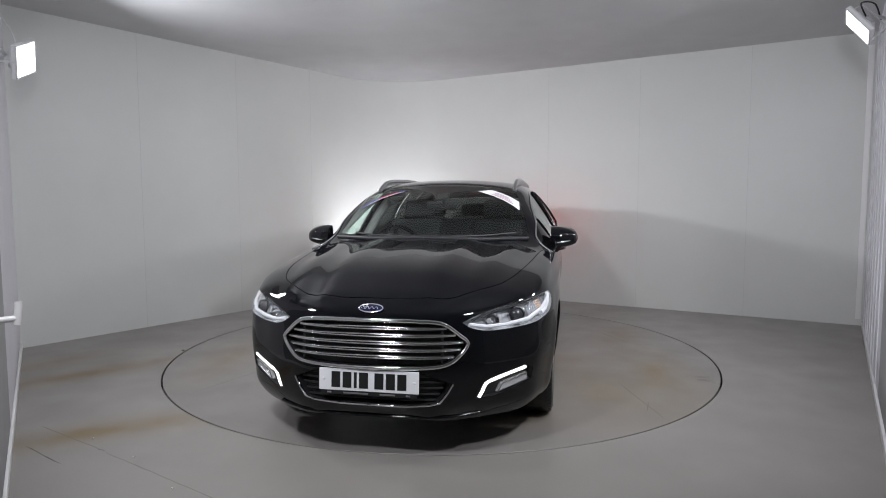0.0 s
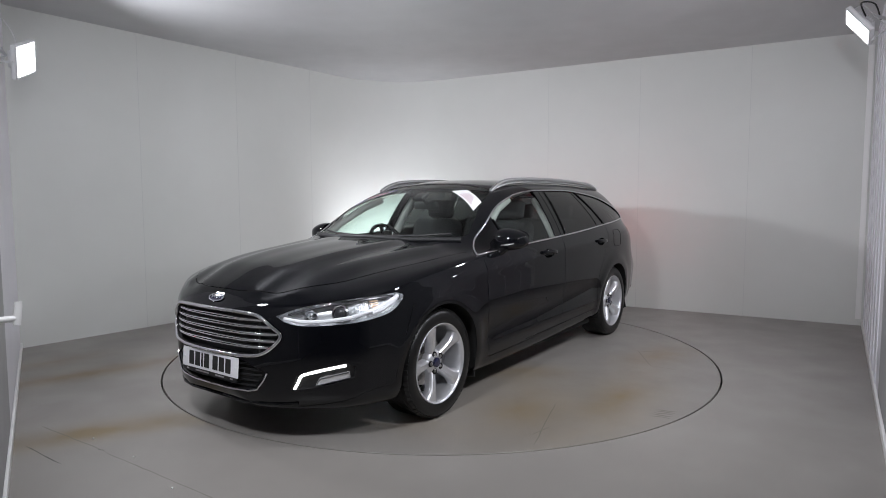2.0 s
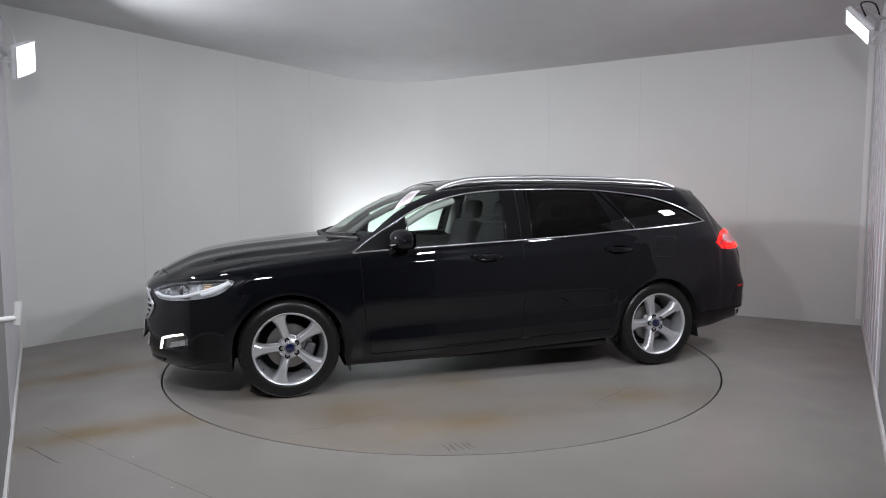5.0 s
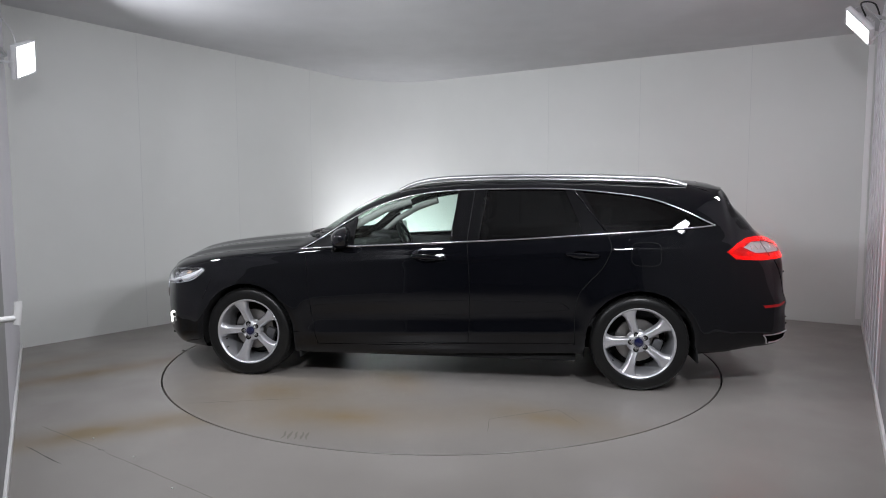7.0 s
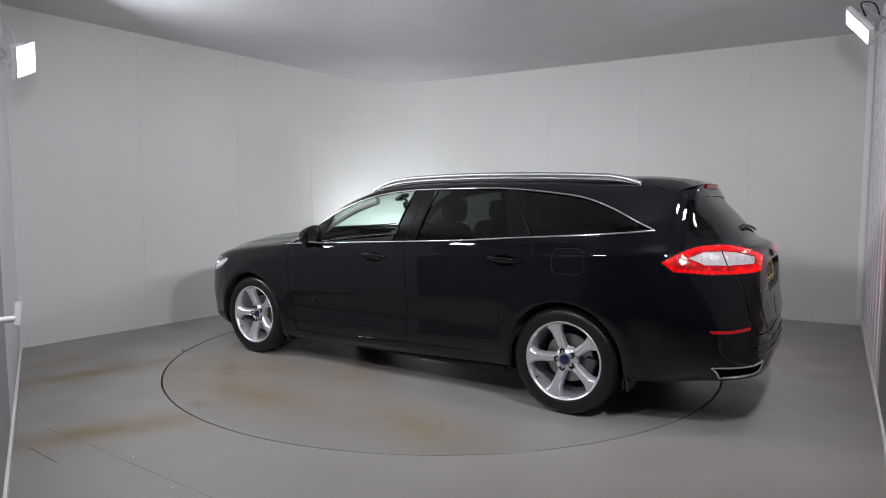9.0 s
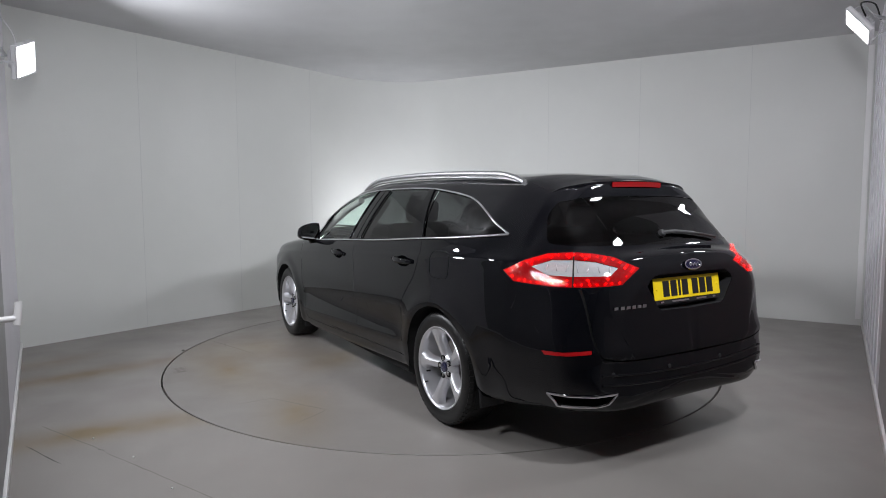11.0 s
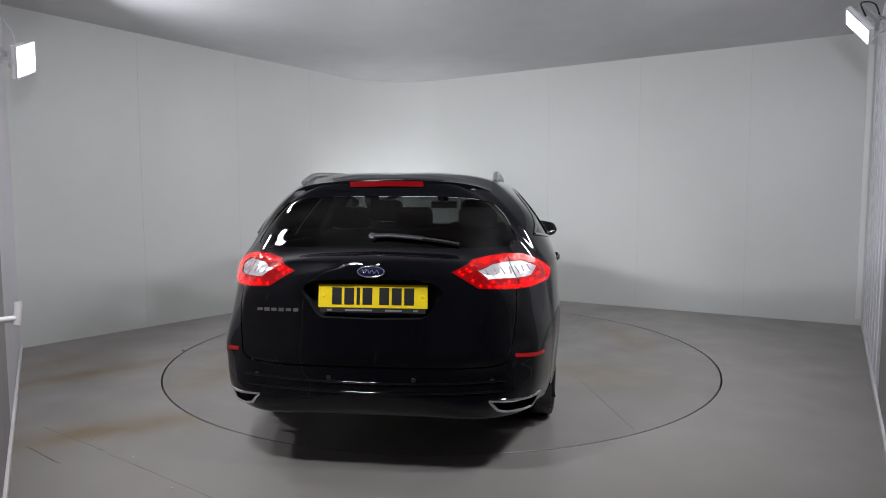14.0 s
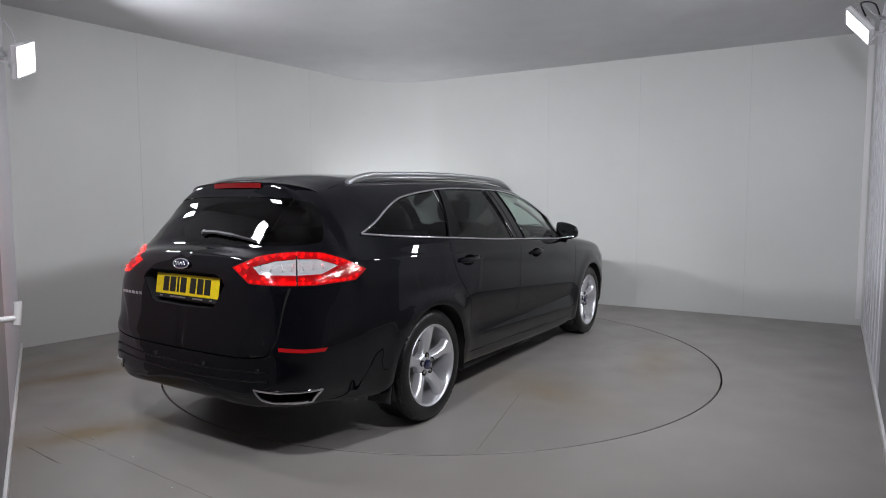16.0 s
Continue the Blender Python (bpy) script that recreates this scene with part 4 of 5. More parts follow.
wing = bmesh.new()
rows = []
for k in range(-16, 17):
    y = 0.535 * k / 16
    e = spoiler_edge(y)
    flush = max(0.0, abs(k) / 16 - 0.70) / 0.30
    skin_top = on_top(e.x + 0.03, abs(y), 0.002)
    e = e.lerp(Vector((skin_top.x, y, skin_top.z)), flush ** 1.5)
    a, b = on_top(e.x + 0.17, abs(y), 0.001), on_top(e.x + 0.085, abs(y), 0.004)
    row = [Vector((a.x, y, a.z)), Vector((b.x, y, max(b.z, e.z - 0.002))), Vector((e.x + 0.02, y, e.z + 0.001)), e, Vector((e.x + 0.004, y, e.z - 0.014)), Vector((e.x + 0.016, y, e.z - 0.036 * (1 - 0.8 * flush))), Vector((max(e.x + 0.03, on_rear(abs(y), e.z - 0.075, -0.004).x), y, e.z - 0.075 * (1 - 0.6 * flush)))]
    rows.append([wing.verts.new(q) for q in row])
for p, q in zip(rows, rows[1:]):
    for j in range(len(p) - 1):
        wing.faces.new((p[j], p[j + 1], q[j + 1], q[j]))
wing.faces.new(rows[0])
wing.faces.new(rows[-1])
part("spoiler", wing, PAINT, car, "gloss black roof spoiler", True, 50)
stop = bmesh.new()
for k in range(12):
    y0, y1 = -0.192 + 0.032 * k, -0.192 + 0.032 * (k + 1)
    p, q = spoiler_edge(y0), spoiler_edge(y1)
    ring = []
    for e in (p, q):
        ring.append([stop.verts.new(e + Vector(d)) for d in ((-0.005, 0, -0.004), (-0.002, 0, -0.032), (0.03, 0, -0.032), (0.03, 0, -0.004))])
    for j in range(4):
        stop.faces.new((ring[0][j], ring[0][(j + 1) % 4], ring[1][(j + 1) % 4], ring[1][j]))
    if k == 0:
        stop.faces.new(ring[0])
    if k == 11:
        stop.faces.new(ring[1])
bmesh.ops.remove_doubles(stop, verts=stop.verts, dist=0.0005)
part("stop_lamp", stop, RED_STOP, car, "long red high stop lamp", True, 40)
for z, r in ((.478, .006), (.432, .006)):
    pts = []
    for y in np.linspace(0, 0.62, 14):
        q = on_rear(max(y, 0.12), z + 0.02 * (y / .62) ** 2, 0.003)
        pts.append(Vector((q.x, y if y < 0.12 else q.y, z + 0.02 * (y / .62) ** 2)))
    part("bumper_crease", both_halves(add_tube(bmesh.new(), pts, r, 6)), PAINT, car, "", True, 60)
wiper = bmesh.new()
wp = [Vector((on_rear(abs(y), z, 0.022).x, y, z)) for y, z in ((.03, 1.150), (-.06, 1.152), (-.14, 1.146), (-.22, 1.138), (-.31, 1.126), (-.395, 1.112))]
add_tube(wiper, wp[:4], 0.0125, 10, False, 0.6)
add_tube(wiper, wp[2:], 0.0075, 8)
add_tube(wiper, [q + Vector((0.014, 0, -0.012)) for q in wp[1:]], 0.005, 6)
add_lathe(wiper, [(0.02, -0.03), (0.021, 0.0), (0.016, 0.010), (0.001, 0.012)], Matrix.Translation(wp[0] + Vector((0.004, 0.0, -0.004))) @ pose(0, 0, 0, 0, -60, 0), 16)
part("rear_wiper", wiper, PLASTIC, car, "black rear wiper arm", True, 50)


for y in (.20, .56):
    for side in (1, -1):
        q = on_rear(y, .497, 0.001)
        eye = bmesh.new()
        add_lathe(eye, [(0.0115, -0.002), (0.0115, 0.0015), (0.009, 0.0025), (0.001, 0.0025)], Matrix.Translation((q.x, q.y * side, q.z)) @ pose(0, 0, 0, 0, -90, 0), 16)
        part("parking_sensor", eye, PLASTIC, car, "", True)
trim_in = bmesh.new()
add_box(trim_in, (0.03, 1.30, 0.50), pose(-2.16, 0, 0.80, 0, -6, 0), 0.01, 1)
part("tailgate_trim", trim_in, DASH, car)


# plates and badges
def plate(name, where, mat, label, n):
    """A number plate with plain bars for its characters; n: the way it faces."""
    ob = part(name, box((0.52, 0.006, 0.111), where, 0.002, 1), mat, car, label)
    x = -0.213
    for wide, gap in ((.046, .013), (.046, .013), (.015, .013), (.046, .034), (.046, .013), (.046, .013), (.046, 0)):
        part("plate_bar", box((wide, 0.002, 0.079), where @ pose(x + wide / 2 + 0.02, -0.0038, 0)), PLATE_INK, ob)
        x += wide + gap
    for s in (-0.215 - 0.022, 0.238):
        bolt = bmesh.new()
        add_lathe(bolt, [(0.008, 0.0), (0.007, 0.003), (0.001, 0.004)], where @ pose(s, -0.003, 0) @ pose(0, 0, 0, 90, 0, 0), 12)
        part("plate_screw", bolt, mat, ob)
    small = bmesh.new()
    add_box(small, (0.5, 0.004, 0.02), where @ pose(0, 0.0, -0.066))
    part("plate_holder_strip", small, PLASTIC, ob)
    for k, w in ((-0.205, 0.022), (-0.065, 0.13), (0.10, 0.08), (0.205, 0.022)):
        part("holder_print_bar", box((w, 0.001, 0.008), where @ pose(k, -0.0028, -0.066)), SATIN, ob)
    return ob


plate("front_plate", pose(2.408, 0.0, .421, 0, 0, 90) @ pose(0, 0, 0, -4, 0, 0), PLATE_W, "white front number plate with black bars", 1)
rp = on_rear(0.01, .985)
plate("rear_plate", pose(-2.438, 0.0, .874, 0, 0, -90) @ pose(0, 0, 0, -9, 0, 0), PLATE_Y, "yellow rear number plate with black bars", -1)


def badge(name, m, rx, rz):
    """An oval badge: blue field, chrome rim, a plain wavy bar for its lettering."""
    ob = new(name)
    ob.parent = car
    field = bmesh.new()
    add_lathe(field, [(1.0, 0.0), (0.92, 0.004), (0.5, 0.006), (0.01, 0.0065)], m @ Matrix.Diagonal((rx, rz, 1, 1)), 36)
    rim = bmesh.new()
    pts = [m @ Vector((rx * math.cos(2 * math.pi * k / 40), rz * math.sin(2 * math.pi * k / 40), 0.004)) for k in range(40)]
    add_tube(rim, pts, 0.0042, 8, True)
    bar = bmesh.new()
    pts = [m @ Vector((rx * 0.66 * k / 12, rz * (0.30 * math.sin(k * 0.95)), 0.0078)) for k in range(-12, 13)]
    add_tube(bar, pts, 0.0036, 6)
    pts = [m @ Vector((-rx * 0.5 + rx * 0.3 * k / 4, rz * (0.1 + 0.3 * math.sin(k * 0.8)), 0.0075)) for k in range(5)]
    add_tube(bar, pts, 0.003, 6)
    part("badge_field", field, BADGE_BLUE, ob, "blue enamel oval", True, 40)
    part("badge_rim", rim, CHROME, ob, "chrome rim", True, 60)
    part("badge_bar", bar, CHROME, ob, "", True, 60)
    return ob


fb = TREE.ray_cast(Vector((3.2, 0.012, .776)), Vector((-1, 0, 0)))
fn = fb[1] if fb[1].x > 0 else -fb[1]
tilt = math.degrees(math.asin(max(-1, min(1, fn.z))))
badge("front_badge", Matrix.Translation((fb[0].x, 0, .776)) @ pose(0, 0, 0, 90 - tilt, 0, 90), 0.062, 0.025)
rb = TREE.ray_cast(Vector((-3.2, 0.012, .992)), Vector((1, 0, 0)))
rn = rb[1] if rb[1].x < 0 else -rb[1]
tilt = math.degrees(math.asin(max(-1, min(1, rn.z))))
badge("rear_badge", Matrix.Translation((rb[0].x - 0.006, 0, .992)) @ pose(0, 0, 0, 90 - tilt, 0, -90), 0.062, 0.025)
for k in range(6):
    y = .553 - k * 0.0355
    q = on_rear(y - 0.014, .809, 0.002)
    part("name_bar", box((0.004, 0.027, 0.017 if k % 2 else 0.015), Matrix.Translation(q), 0.0015, 1), CHROME, car)


# ---- wheels ----
def wheel(name, x, side, phase):
    """A five-spoke alloy wheel with its tyre; side: 1 on the car's left."""
    root = new(name)
    root.parent = car
    root.location = (x, side * 0.777, 0.334)
    face = pose(0, 0, 0, -90 * side, 0, 0)      # local z looks outwards
    tyre = bmesh.new()
    add_lathe(tyre, [(0.236, -0.112), (0.262, -0.120), (0.300, -0.121), (0.322, -0.108), (0.3315, -0.088), (0.334, -0.04), (0.334, 0.04), (0.3315, 0.088), (0.322, 0.108), (0.300, 0.121), (0.262, 0.120), (0.245, 0.113), (0.236, 0.105)], face, 72)
    part("tyre", tyre, RUBBER, root, "black tyre with fine tread", True, 40)
    tread = bmesh.new()
    for k in range(60):
        a = 2 * math.pi * k / 60
        for w, sk in ((-0.079, 10), (0.079, -10)):
            m = face @ pose(0, 0, 0, 0, 0, math.degrees(a)) @ pose(0.3292, 0, w) @ pose(0, 0, 0, sk * 2, 0, 0)
            add_box(tread, (0.006, 0.021, 0.028), m)
        for w in (-0.045, 0.0, 0.045):
            m = face @ pose(0, 0, 0, 0, 0, math.degrees(a + 0.02 * w / 0.045)) @ pose(0.3318, 0, w)
            add_box(tread, (0.005, 0.026, 0.032), m)
        for s in (-1, 1):
            m = face @ pose(0, 0, 0, 0, 0, math.degrees(a) + 3) @ pose(0.3248, 0, s * 0.100) @ pose(0, 0, 0, 0, -27 * s, 0)
            add_box(tread, (0.007, 0.022, 0.026), m)
    tagged(part("tread", tread, RUBBER, root), kind="stuff")
    valve = bmesh.new()
    add_tube(valve, [face @ Vector((0.199, 0.07, 0.062)), face @ Vector((0.186, 0.064, 0.09))], 0.0055, 8)
    part("tyre_valve", valve, RUBBER, root, "black valve cap", True, 50)
    rim = bmesh.new()
    add_lathe(rim, [(0.243, 0.109), (0.246, 0.114), (0.243, 0.118), (0.236, 0.115), (0.229, 0.104), (0.226, 0.085), (0.215, 0.02), (0.205, -0.09), (0.236, -0.105)], face, 72)
    part("rim", rim, ALLOY, root, "silver alloy rim", True, 35)
    disc = bmesh.new()
    add_lathe(disc, [(0.001, 0.012), (0.070, 0.012), (0.072, 0.0), (0.150, 0.0), (0.152, -0.004), (0.152, -0.022), (0.001, -0.022)], face, 48)
    part("brake_disc", disc, DISC, root, "", True, 30)
    cal = bmesh.new()
    add_box(cal, (0.07, 0.13, 0.05), face @ pose(0, 0, 0, 0, 0, 160) @ pose(0.135, 0, 0.0), 0.015, 2)
    part("brake_caliper", cal, GUNMETAL, root, "", True, 40)
    drum = bmesh.new()
    add_lathe(drum, [(0.21, -0.088), (0.001, -0.088)], face, 48)
    part("backplate", drum, SHUT, root)
    hub = bmesh.new()
    add_lathe(hub, [(0.082, 0.025), (0.079, 0.050), (0.071, 0.066), (0.055, 0.075), (0.038, 0.080), (0.031, 0.074), (0.001, 0.074)], face, 40)
    part("hub", hub, ALLOY, root, "", True, 35)
    cap = bmesh.new()
    add_lathe(cap, [(0.0300, 0.072), (0.0290, 0.086), (0.02, 0.0885), (0.001, 0.0895)], face, 32)
    part("hub_cap", cap, BADGE_BLUE, root, "dark blue hub cap", True, 40)
    for k in range(5):
        a = phase + 72 * k
        sp = bmesh.new()
        rows = []
        for i in range(11):
            f = i / 10
            r = 0.052 + f * 0.180
            half = 0.0265 + 0.003 * f + 0.036 * f ** 6
            top = 0.070 + 0.030 * math.sin(f * math.pi * 0.5) + 0.008 * f
            row = []
            for (w, drop) in ((-1.12, 0.050), (-1.02, 0.020), (-0.78, 0.007), (-0.50, 0.0), (0.0, 0.0055 * (1 - f)), (0.50, 0.0), (0.78, 0.007), (1.02, 0.020), (1.12, 0.050)):
                row.append(sp.verts.new(face @ pose(0, 0, 0, 0, 0, a) @ Vector((r, w * half, top - drop))))
            rows.append(row)
        for p, q in zip(rows, rows[1:]):
            for i in range(len(p) - 1):
                sp.faces.new((p[i], p[i + 1], q[i + 1], q[i]))
            sp.faces.new((p[-1], p[0], q[0], q[-1]))
        sp.faces.new(rows[0])
        sp.faces.new(rows[-1])
        part("spoke", sp, ALLOY, root, "", True, 38)
        nut = bmesh.new()
        add_lathe(nut, [(0.0095, 0.066), (0.0093, 0.0805), (0.0072, 0.083), (0.001, 0.083)], face @ pose(0, 0, 0, 0, 0, a) @ pose(0.054, 0, 0), 6)
        part("wheel_nut", nut, DISC, root)
        pocket = bmesh.new()
        add_lathe(pocket, [(0.0185, 0.055), (0.0185, 0.0805), (0.0168, 0.0815), (0.0150, 0.0762), (0.001, 0.0758)], face @ pose(0, 0, 0, 0, 0, a) @ pose(0.054, 0, 0), 14)
        part("nut_recess", pocket, SHUT, root, "dark nut recess", True, 40)
    valve = bmesh.new()
    add_lathe(valve, [(0.004, 0.09), (0.004, 0.112), (0.001, 0.113)], face @ pose(0, 0, 0, 0, 0, phase + 36) @ pose(0.214, 0, 0), 8)
    part("valve", valve, RUBBER, root)
    return root


for x in (1.425, -1.425):
    wheel("wheel", x, 1, 0.0)
    wheel("wheel", x, -1, 90.0)
    liner = bmesh.new()
    arc = [(0.372 * math.cos(math.pi * k / 16), 0.372 * math.sin(math.pi * k / 16)) for k in range(17)]
    arc = [(0.372, -0.12)] + arc + [(-0.372, -0.12)]
    a = [liner.verts.new((x + u, 0.895, 0.336 + v)) for u, v in arc]
    b = [liner.verts.new((x + u, 0.52, 0.336 + v)) for u, v in arc]
    for i in range(len(arc) - 1):
        liner.faces.new((a[i], a[i + 1], b[i + 1], b[i]))
    liner.faces.new(b)
    for v in a:
        hit = TREE.ray_cast(Vector((v.co.x, 1.5, v.co.z)), Vector((0, -1, 0)))
        if hit[0]:
            v.co.y = hit[0].y - 0.006
    pair_of("arch_liner", liner, SHUT)

floor_pan = bmesh.new()
add_box(floor_pan, (2.0, 1.66, 0.05), pose(0.0, 0, 0.205), 0.01)
add_box(floor_pan, (3.9, 1.02, 0.06), pose(0.12, 0, 0.235), 0.01)
part("floor_pan", floor_pan, SHUT, car)
for y in (0.79, -0.79):
    part("mud_flap", box((0.012, 0.17, 0.10), pose(1.025, y, 0.20), 0.004, 1), PLASTIC, car)
    part("mud_flap", box((0.014, 0.16, 0.13), pose(-1.808, y, 0.265, 0, 8, 0), 0.005, 1), PLASTIC, car)

# ---- handles, mirrors, rails, flap ----
for x0, z0 in HANDLES:
    for side in (1, -1):
        grip = bmesh.new()
        rows = []
        for k in range(17):
            f = k / 16
            q = on_side(x0 + 0.118 - 0.236 * f, z0 + 0.006 - 0.010 * f, 0.004 + 0.030 * math.sin(math.pi * f) ** 0.55)
            tall = 0.0175 * (0.55 + 0.45 * math.sin(math.pi * f) ** 0.5)
            rows.append([grip.verts.new((q.x, q.y + 0.010 * math.cos(2 * math.pi * j / 14), q.z + tall * math.copysign(abs(math.sin(2 * math.pi * j / 14)) ** 0.8, math.sin(2 * math.pi * j / 14)))) for j in range(14)])
        for p, q in zip(rows, rows[1:]):
            for j in range(14):
                grip.faces.new((p[j], p[(j + 1) % 14], q[(j + 1) % 14], q[j]))
        grip.faces.new(rows[0])
        grip.faces.new(rows[-1])
        cup = bmesh.new()
        rings = []
        for f, deep in ((1.03, -0.0008), (1.0, 0.002), (0.93, 0.012), (0.80, 0.022), (0.60, 0.029), (0.35, 0.033), (0.05, 0.034)):
            rings.append([cup.verts.new(on_side(x0 + 0.088 * f * math.cos(2 * math.pi * k / 28), z0 - 0.006 + 0.034 * f * math.sin(2 * math.pi * k / 28), -deep)) for k in range(28)])
        for p, q in zip(rings, rings[1:]):
            for k in range(28):
                cup.faces.new((p[k], p[(k + 1) % 28], q[(k + 1) % 28], q[k]))
        cup.faces.new(rings[-1])
        if side == -1:
            for v in (*grip.verts, *cup.verts):
                v.co.y = -v.co.y
        h = part("door_handle", grip, PAINT, car, "gloss black door handle", True, 60)
        part("handle_cup", cup, PAINT, h, "", True, 50)
        if x0 > 0:
            lock = bmesh.new()
            q = on_side(x0 - 0.125, z0 - 0.004, 0.002)
            add_lathe(lock, [(0.011, -0.002), (0.011, 0.003), (0.008, 0.005), (0.001, 0.005)], Matrix.Translation((q.x, q.y * side, q.z)) @ pose(0, 0, 0, -90 * side, 0, 0), 16)
            part("lock_cover", lock, PAINT, h, "", True, 40)
flap = [(-1.455 + 0.098 * math.copysign(abs(math.cos(a)) ** 0.45, math.cos(a)), .950 + 0.078 * math.copysign(abs(math.sin(a)) ** 0.45, math.sin(a))) for a in [2 * math.pi * k / 48 for k in range(48)]]
bm = add_tube(bmesh.new(), [on_side(x, z, 0.0005) for x, z in flap], 0.0022, 6, True)
part("fuel_flap_line", bm, SHUT, car, "", True)

for side in (1, -1):
    shell = bmesh.new()
    prof = []
    # housing, swept from the inner end outwards
    for k in range(13):
        f = k / 12
        y = 0.858 + 0.198 * f
        grow = math.sin(math.pi * min(1.0, 0.20 + 0.80 * f)) ** 0.28 if f < 1 else 0.05
        half_z = 0.074 * (0.84 + 0.28 * (1 - f)) * grow * (1.0 if f < 0.97 else 0.4)
        front = 0.085 * grow
        cz = 1.050 - 0.006 * f
        cx = 0.665 - 0.035 * f
        ring = []
        for j in range(20):
            a = 2 * math.pi * j / 20
            dx = math.cos(a)
            dz = math.sin(a)
            px = cx + (front * 1.15 * dx if dx > 0 else 0.038 * dx * grow)
            pz = cz + half_z * math.copysign(abs(dz) ** 0.62, dz) - 0.012 * max(0, dx)
            ring.append(shell.verts.new((px, y * side, pz)))
        prof.append(ring)
    for p, q in zip(prof, prof[1:]):
        for j in range(20):
            shell.faces.new((p[j], p[(j + 1) % 20], q[(j + 1) % 20], q[j]))
    shell.faces.new(prof[0])
    shell.faces.new(prof[-1])
    mirror = part("door_mirror", shell, PAINT, car, "gloss black door mirror", True, 60)
    stalk = bmesh.new()
    add_tube(stalk, [(0.745, 0.872 * side, 0.940), (0.735, 0.900 * side, 0.968), (0.705, 0.925 * side, 0.995), (0.685, 0.945 * side, 1.015)], 0.026, 12)
    part("mirror_stalk", stalk, GLOSS_BLACK, mirror, "", True, 60)
    glass = bmesh.new()
    pts = [(0.626 - 0.03 * (u + 1) / 2, (0.952 + 0.088 * u) * side, 1.050 + 0.062 * v) for u, v in [(math.copysign(abs(math.cos(a)) ** 0.6, math.cos(a)), math.copysign(abs(math.sin(a)) ** 0.6, math.sin(a))) for a in [2 * math.pi * k / 28 for k in range(28)]]]
    glass.faces.new([glass.verts.new(q) for q in pts])
    part("mirror_glass", glass, CHROME, mirror, "silvered mirror glass")
    lamp = bmesh.new()
    add_tube(lamp, [(0.742, 0.905 * side, 1.012), (0.738, 0.95 * side, 1.016), (0.722, 0.99 * side, 1.024), (0.690, 1.022 * side, 1.035), (0.655, 1.037 * side, 1.043)], 0.0085, 8)
    part("mirror_indicator", lamp, WHITE_LENS, mirror, "clear indicator strip", True, 60)

for side in (1, -1):
    rail = bmesh.new()
    xs = np.linspace(0.32, -1.78, 29)
    pts = []
    for i, x in enumerate(xs):
        f = i / 28
        lift = 0.036 * min(1.0, math.sin(math.pi * f) / 0.30) ** 0.7 + 0.004
        y = 0.560 - 0.006 * math.sin(math.pi * f) - 0.012 * f
        q = on_top(x, y, 0)
        pts.append((x, y * side, q.z + lift))
    loops = []
    add_tube(rail, pts, 0.0165, 10)
    r = part("roof_rail", rail, SATIN, car, "satin silver roof rail", True, 60)
    foot = bmesh.new()
    fp = []
    for i, x in enumerate(xs):
        q = on_top(x, abs(pts[i][1]), 0)
        fp.append((x, pts[i][1], q.z - 0.004 + 0.5 * (pts[i][2] - q.z)))
    add_tube(foot, fp, 0.011, 6)
    part("rail_foot", foot, SATIN, r, "", True, 60)

# front wipers and cowl
cowl = bmesh.new()
cp = [on_top(x, y, 0.004) for x, y in ((1.135, 0.0), (1.128, .18), (1.098, .38), (1.012, .58), (.93, .70))]
add_tube(cowl, cp, 0.016, 8)
part("cowl", both_halves(cowl), PLASTIC, car, "", True, 60)
for y0, y1 in ((-0.55, 0.05), (0.12, 0.62)):
    wb = bmesh.new()
    pts = []
    for k in range(8):
        y = y0 + (y1 - y0) * k / 7
        q = on_top(1.118 - 0.28 * (abs(y) / 0.75) ** 2, abs(y), 0.010)
        pts.append((q.x, y, q.z))
    add_tube(wb, pts, 0.007, 6)
    part("front_wiper", wb, PLASTIC, car, "", True)

# ---- cabin ----
def cushion(name, size, m, mat, parent, bevel):
    return part(name, box(size, m, bevel, 4), mat, parent, "", True, 60)


def seat(name, y, x):
    root = new(name)
    root.parent = car
    cushion("seat_base", (0.50, 0.50, 0.18), pose(x, y, 0.52, 0, -8, 0), CLOTH, root, 0.06)
    cushion("seat_back", (0.16, 0.50, 0.62), pose(x - 0.30, y, 0.84, 0, -18, 0), CLOTH, root, 0.06)
    cushion("head_restraint", (0.10, 0.27, 0.17), pose(x - 0.43, y, 1.235, 0, -10, 0), CLOTH, root, 0.045)
    for d in (-0.06, 0.06):
        post = bmesh.new()
        add_tube(post, [(x - 0.415, y + d, 1.10), (x - 0.425, y + d, 1.20)], 0.006, 8)
        part("restraint_post", post, CHROME, root, "", True)
    return root


seat("front_seat", 0.37, 0.12)
seat("front_seat", -0.37, 0.12)
bench = new("rear_bench")
bench.parent = car
cushion("bench_base", (0.50, 1.30, 0.18), pose(-0.80, 0, 0.56, 0, -6, 0), CLOTH, bench, 0.06)
cushion("bench_back", (0.15, 1.30, 0.55), pose(-1.10, 0, 0.86, 0, -20, 0), CLOTH, bench, 0.06)
for y in (-0.42, 0.0, 0.42):
    cushion("head_restraint", (0.09, 0.25, 0.14), pose(-1.22, y, 1.205, 0, -10, 0), CLOTH, bench, 0.04)
dash = bmesh.new()
add_box(dash, (0.52, 1.42, 0.26), pose(0.80, 0, 0.84, 0, 6, 0), 0.07, 4)
add_box(dash, (0.20, 0.40, 0.08), pose(0.66, -0.37, 0.995, 0, -4, 0), 0.035, 3)
part("dashboard", dash, DASH, car, "black dashboard", True, 60)
tunnel = bmesh.new()
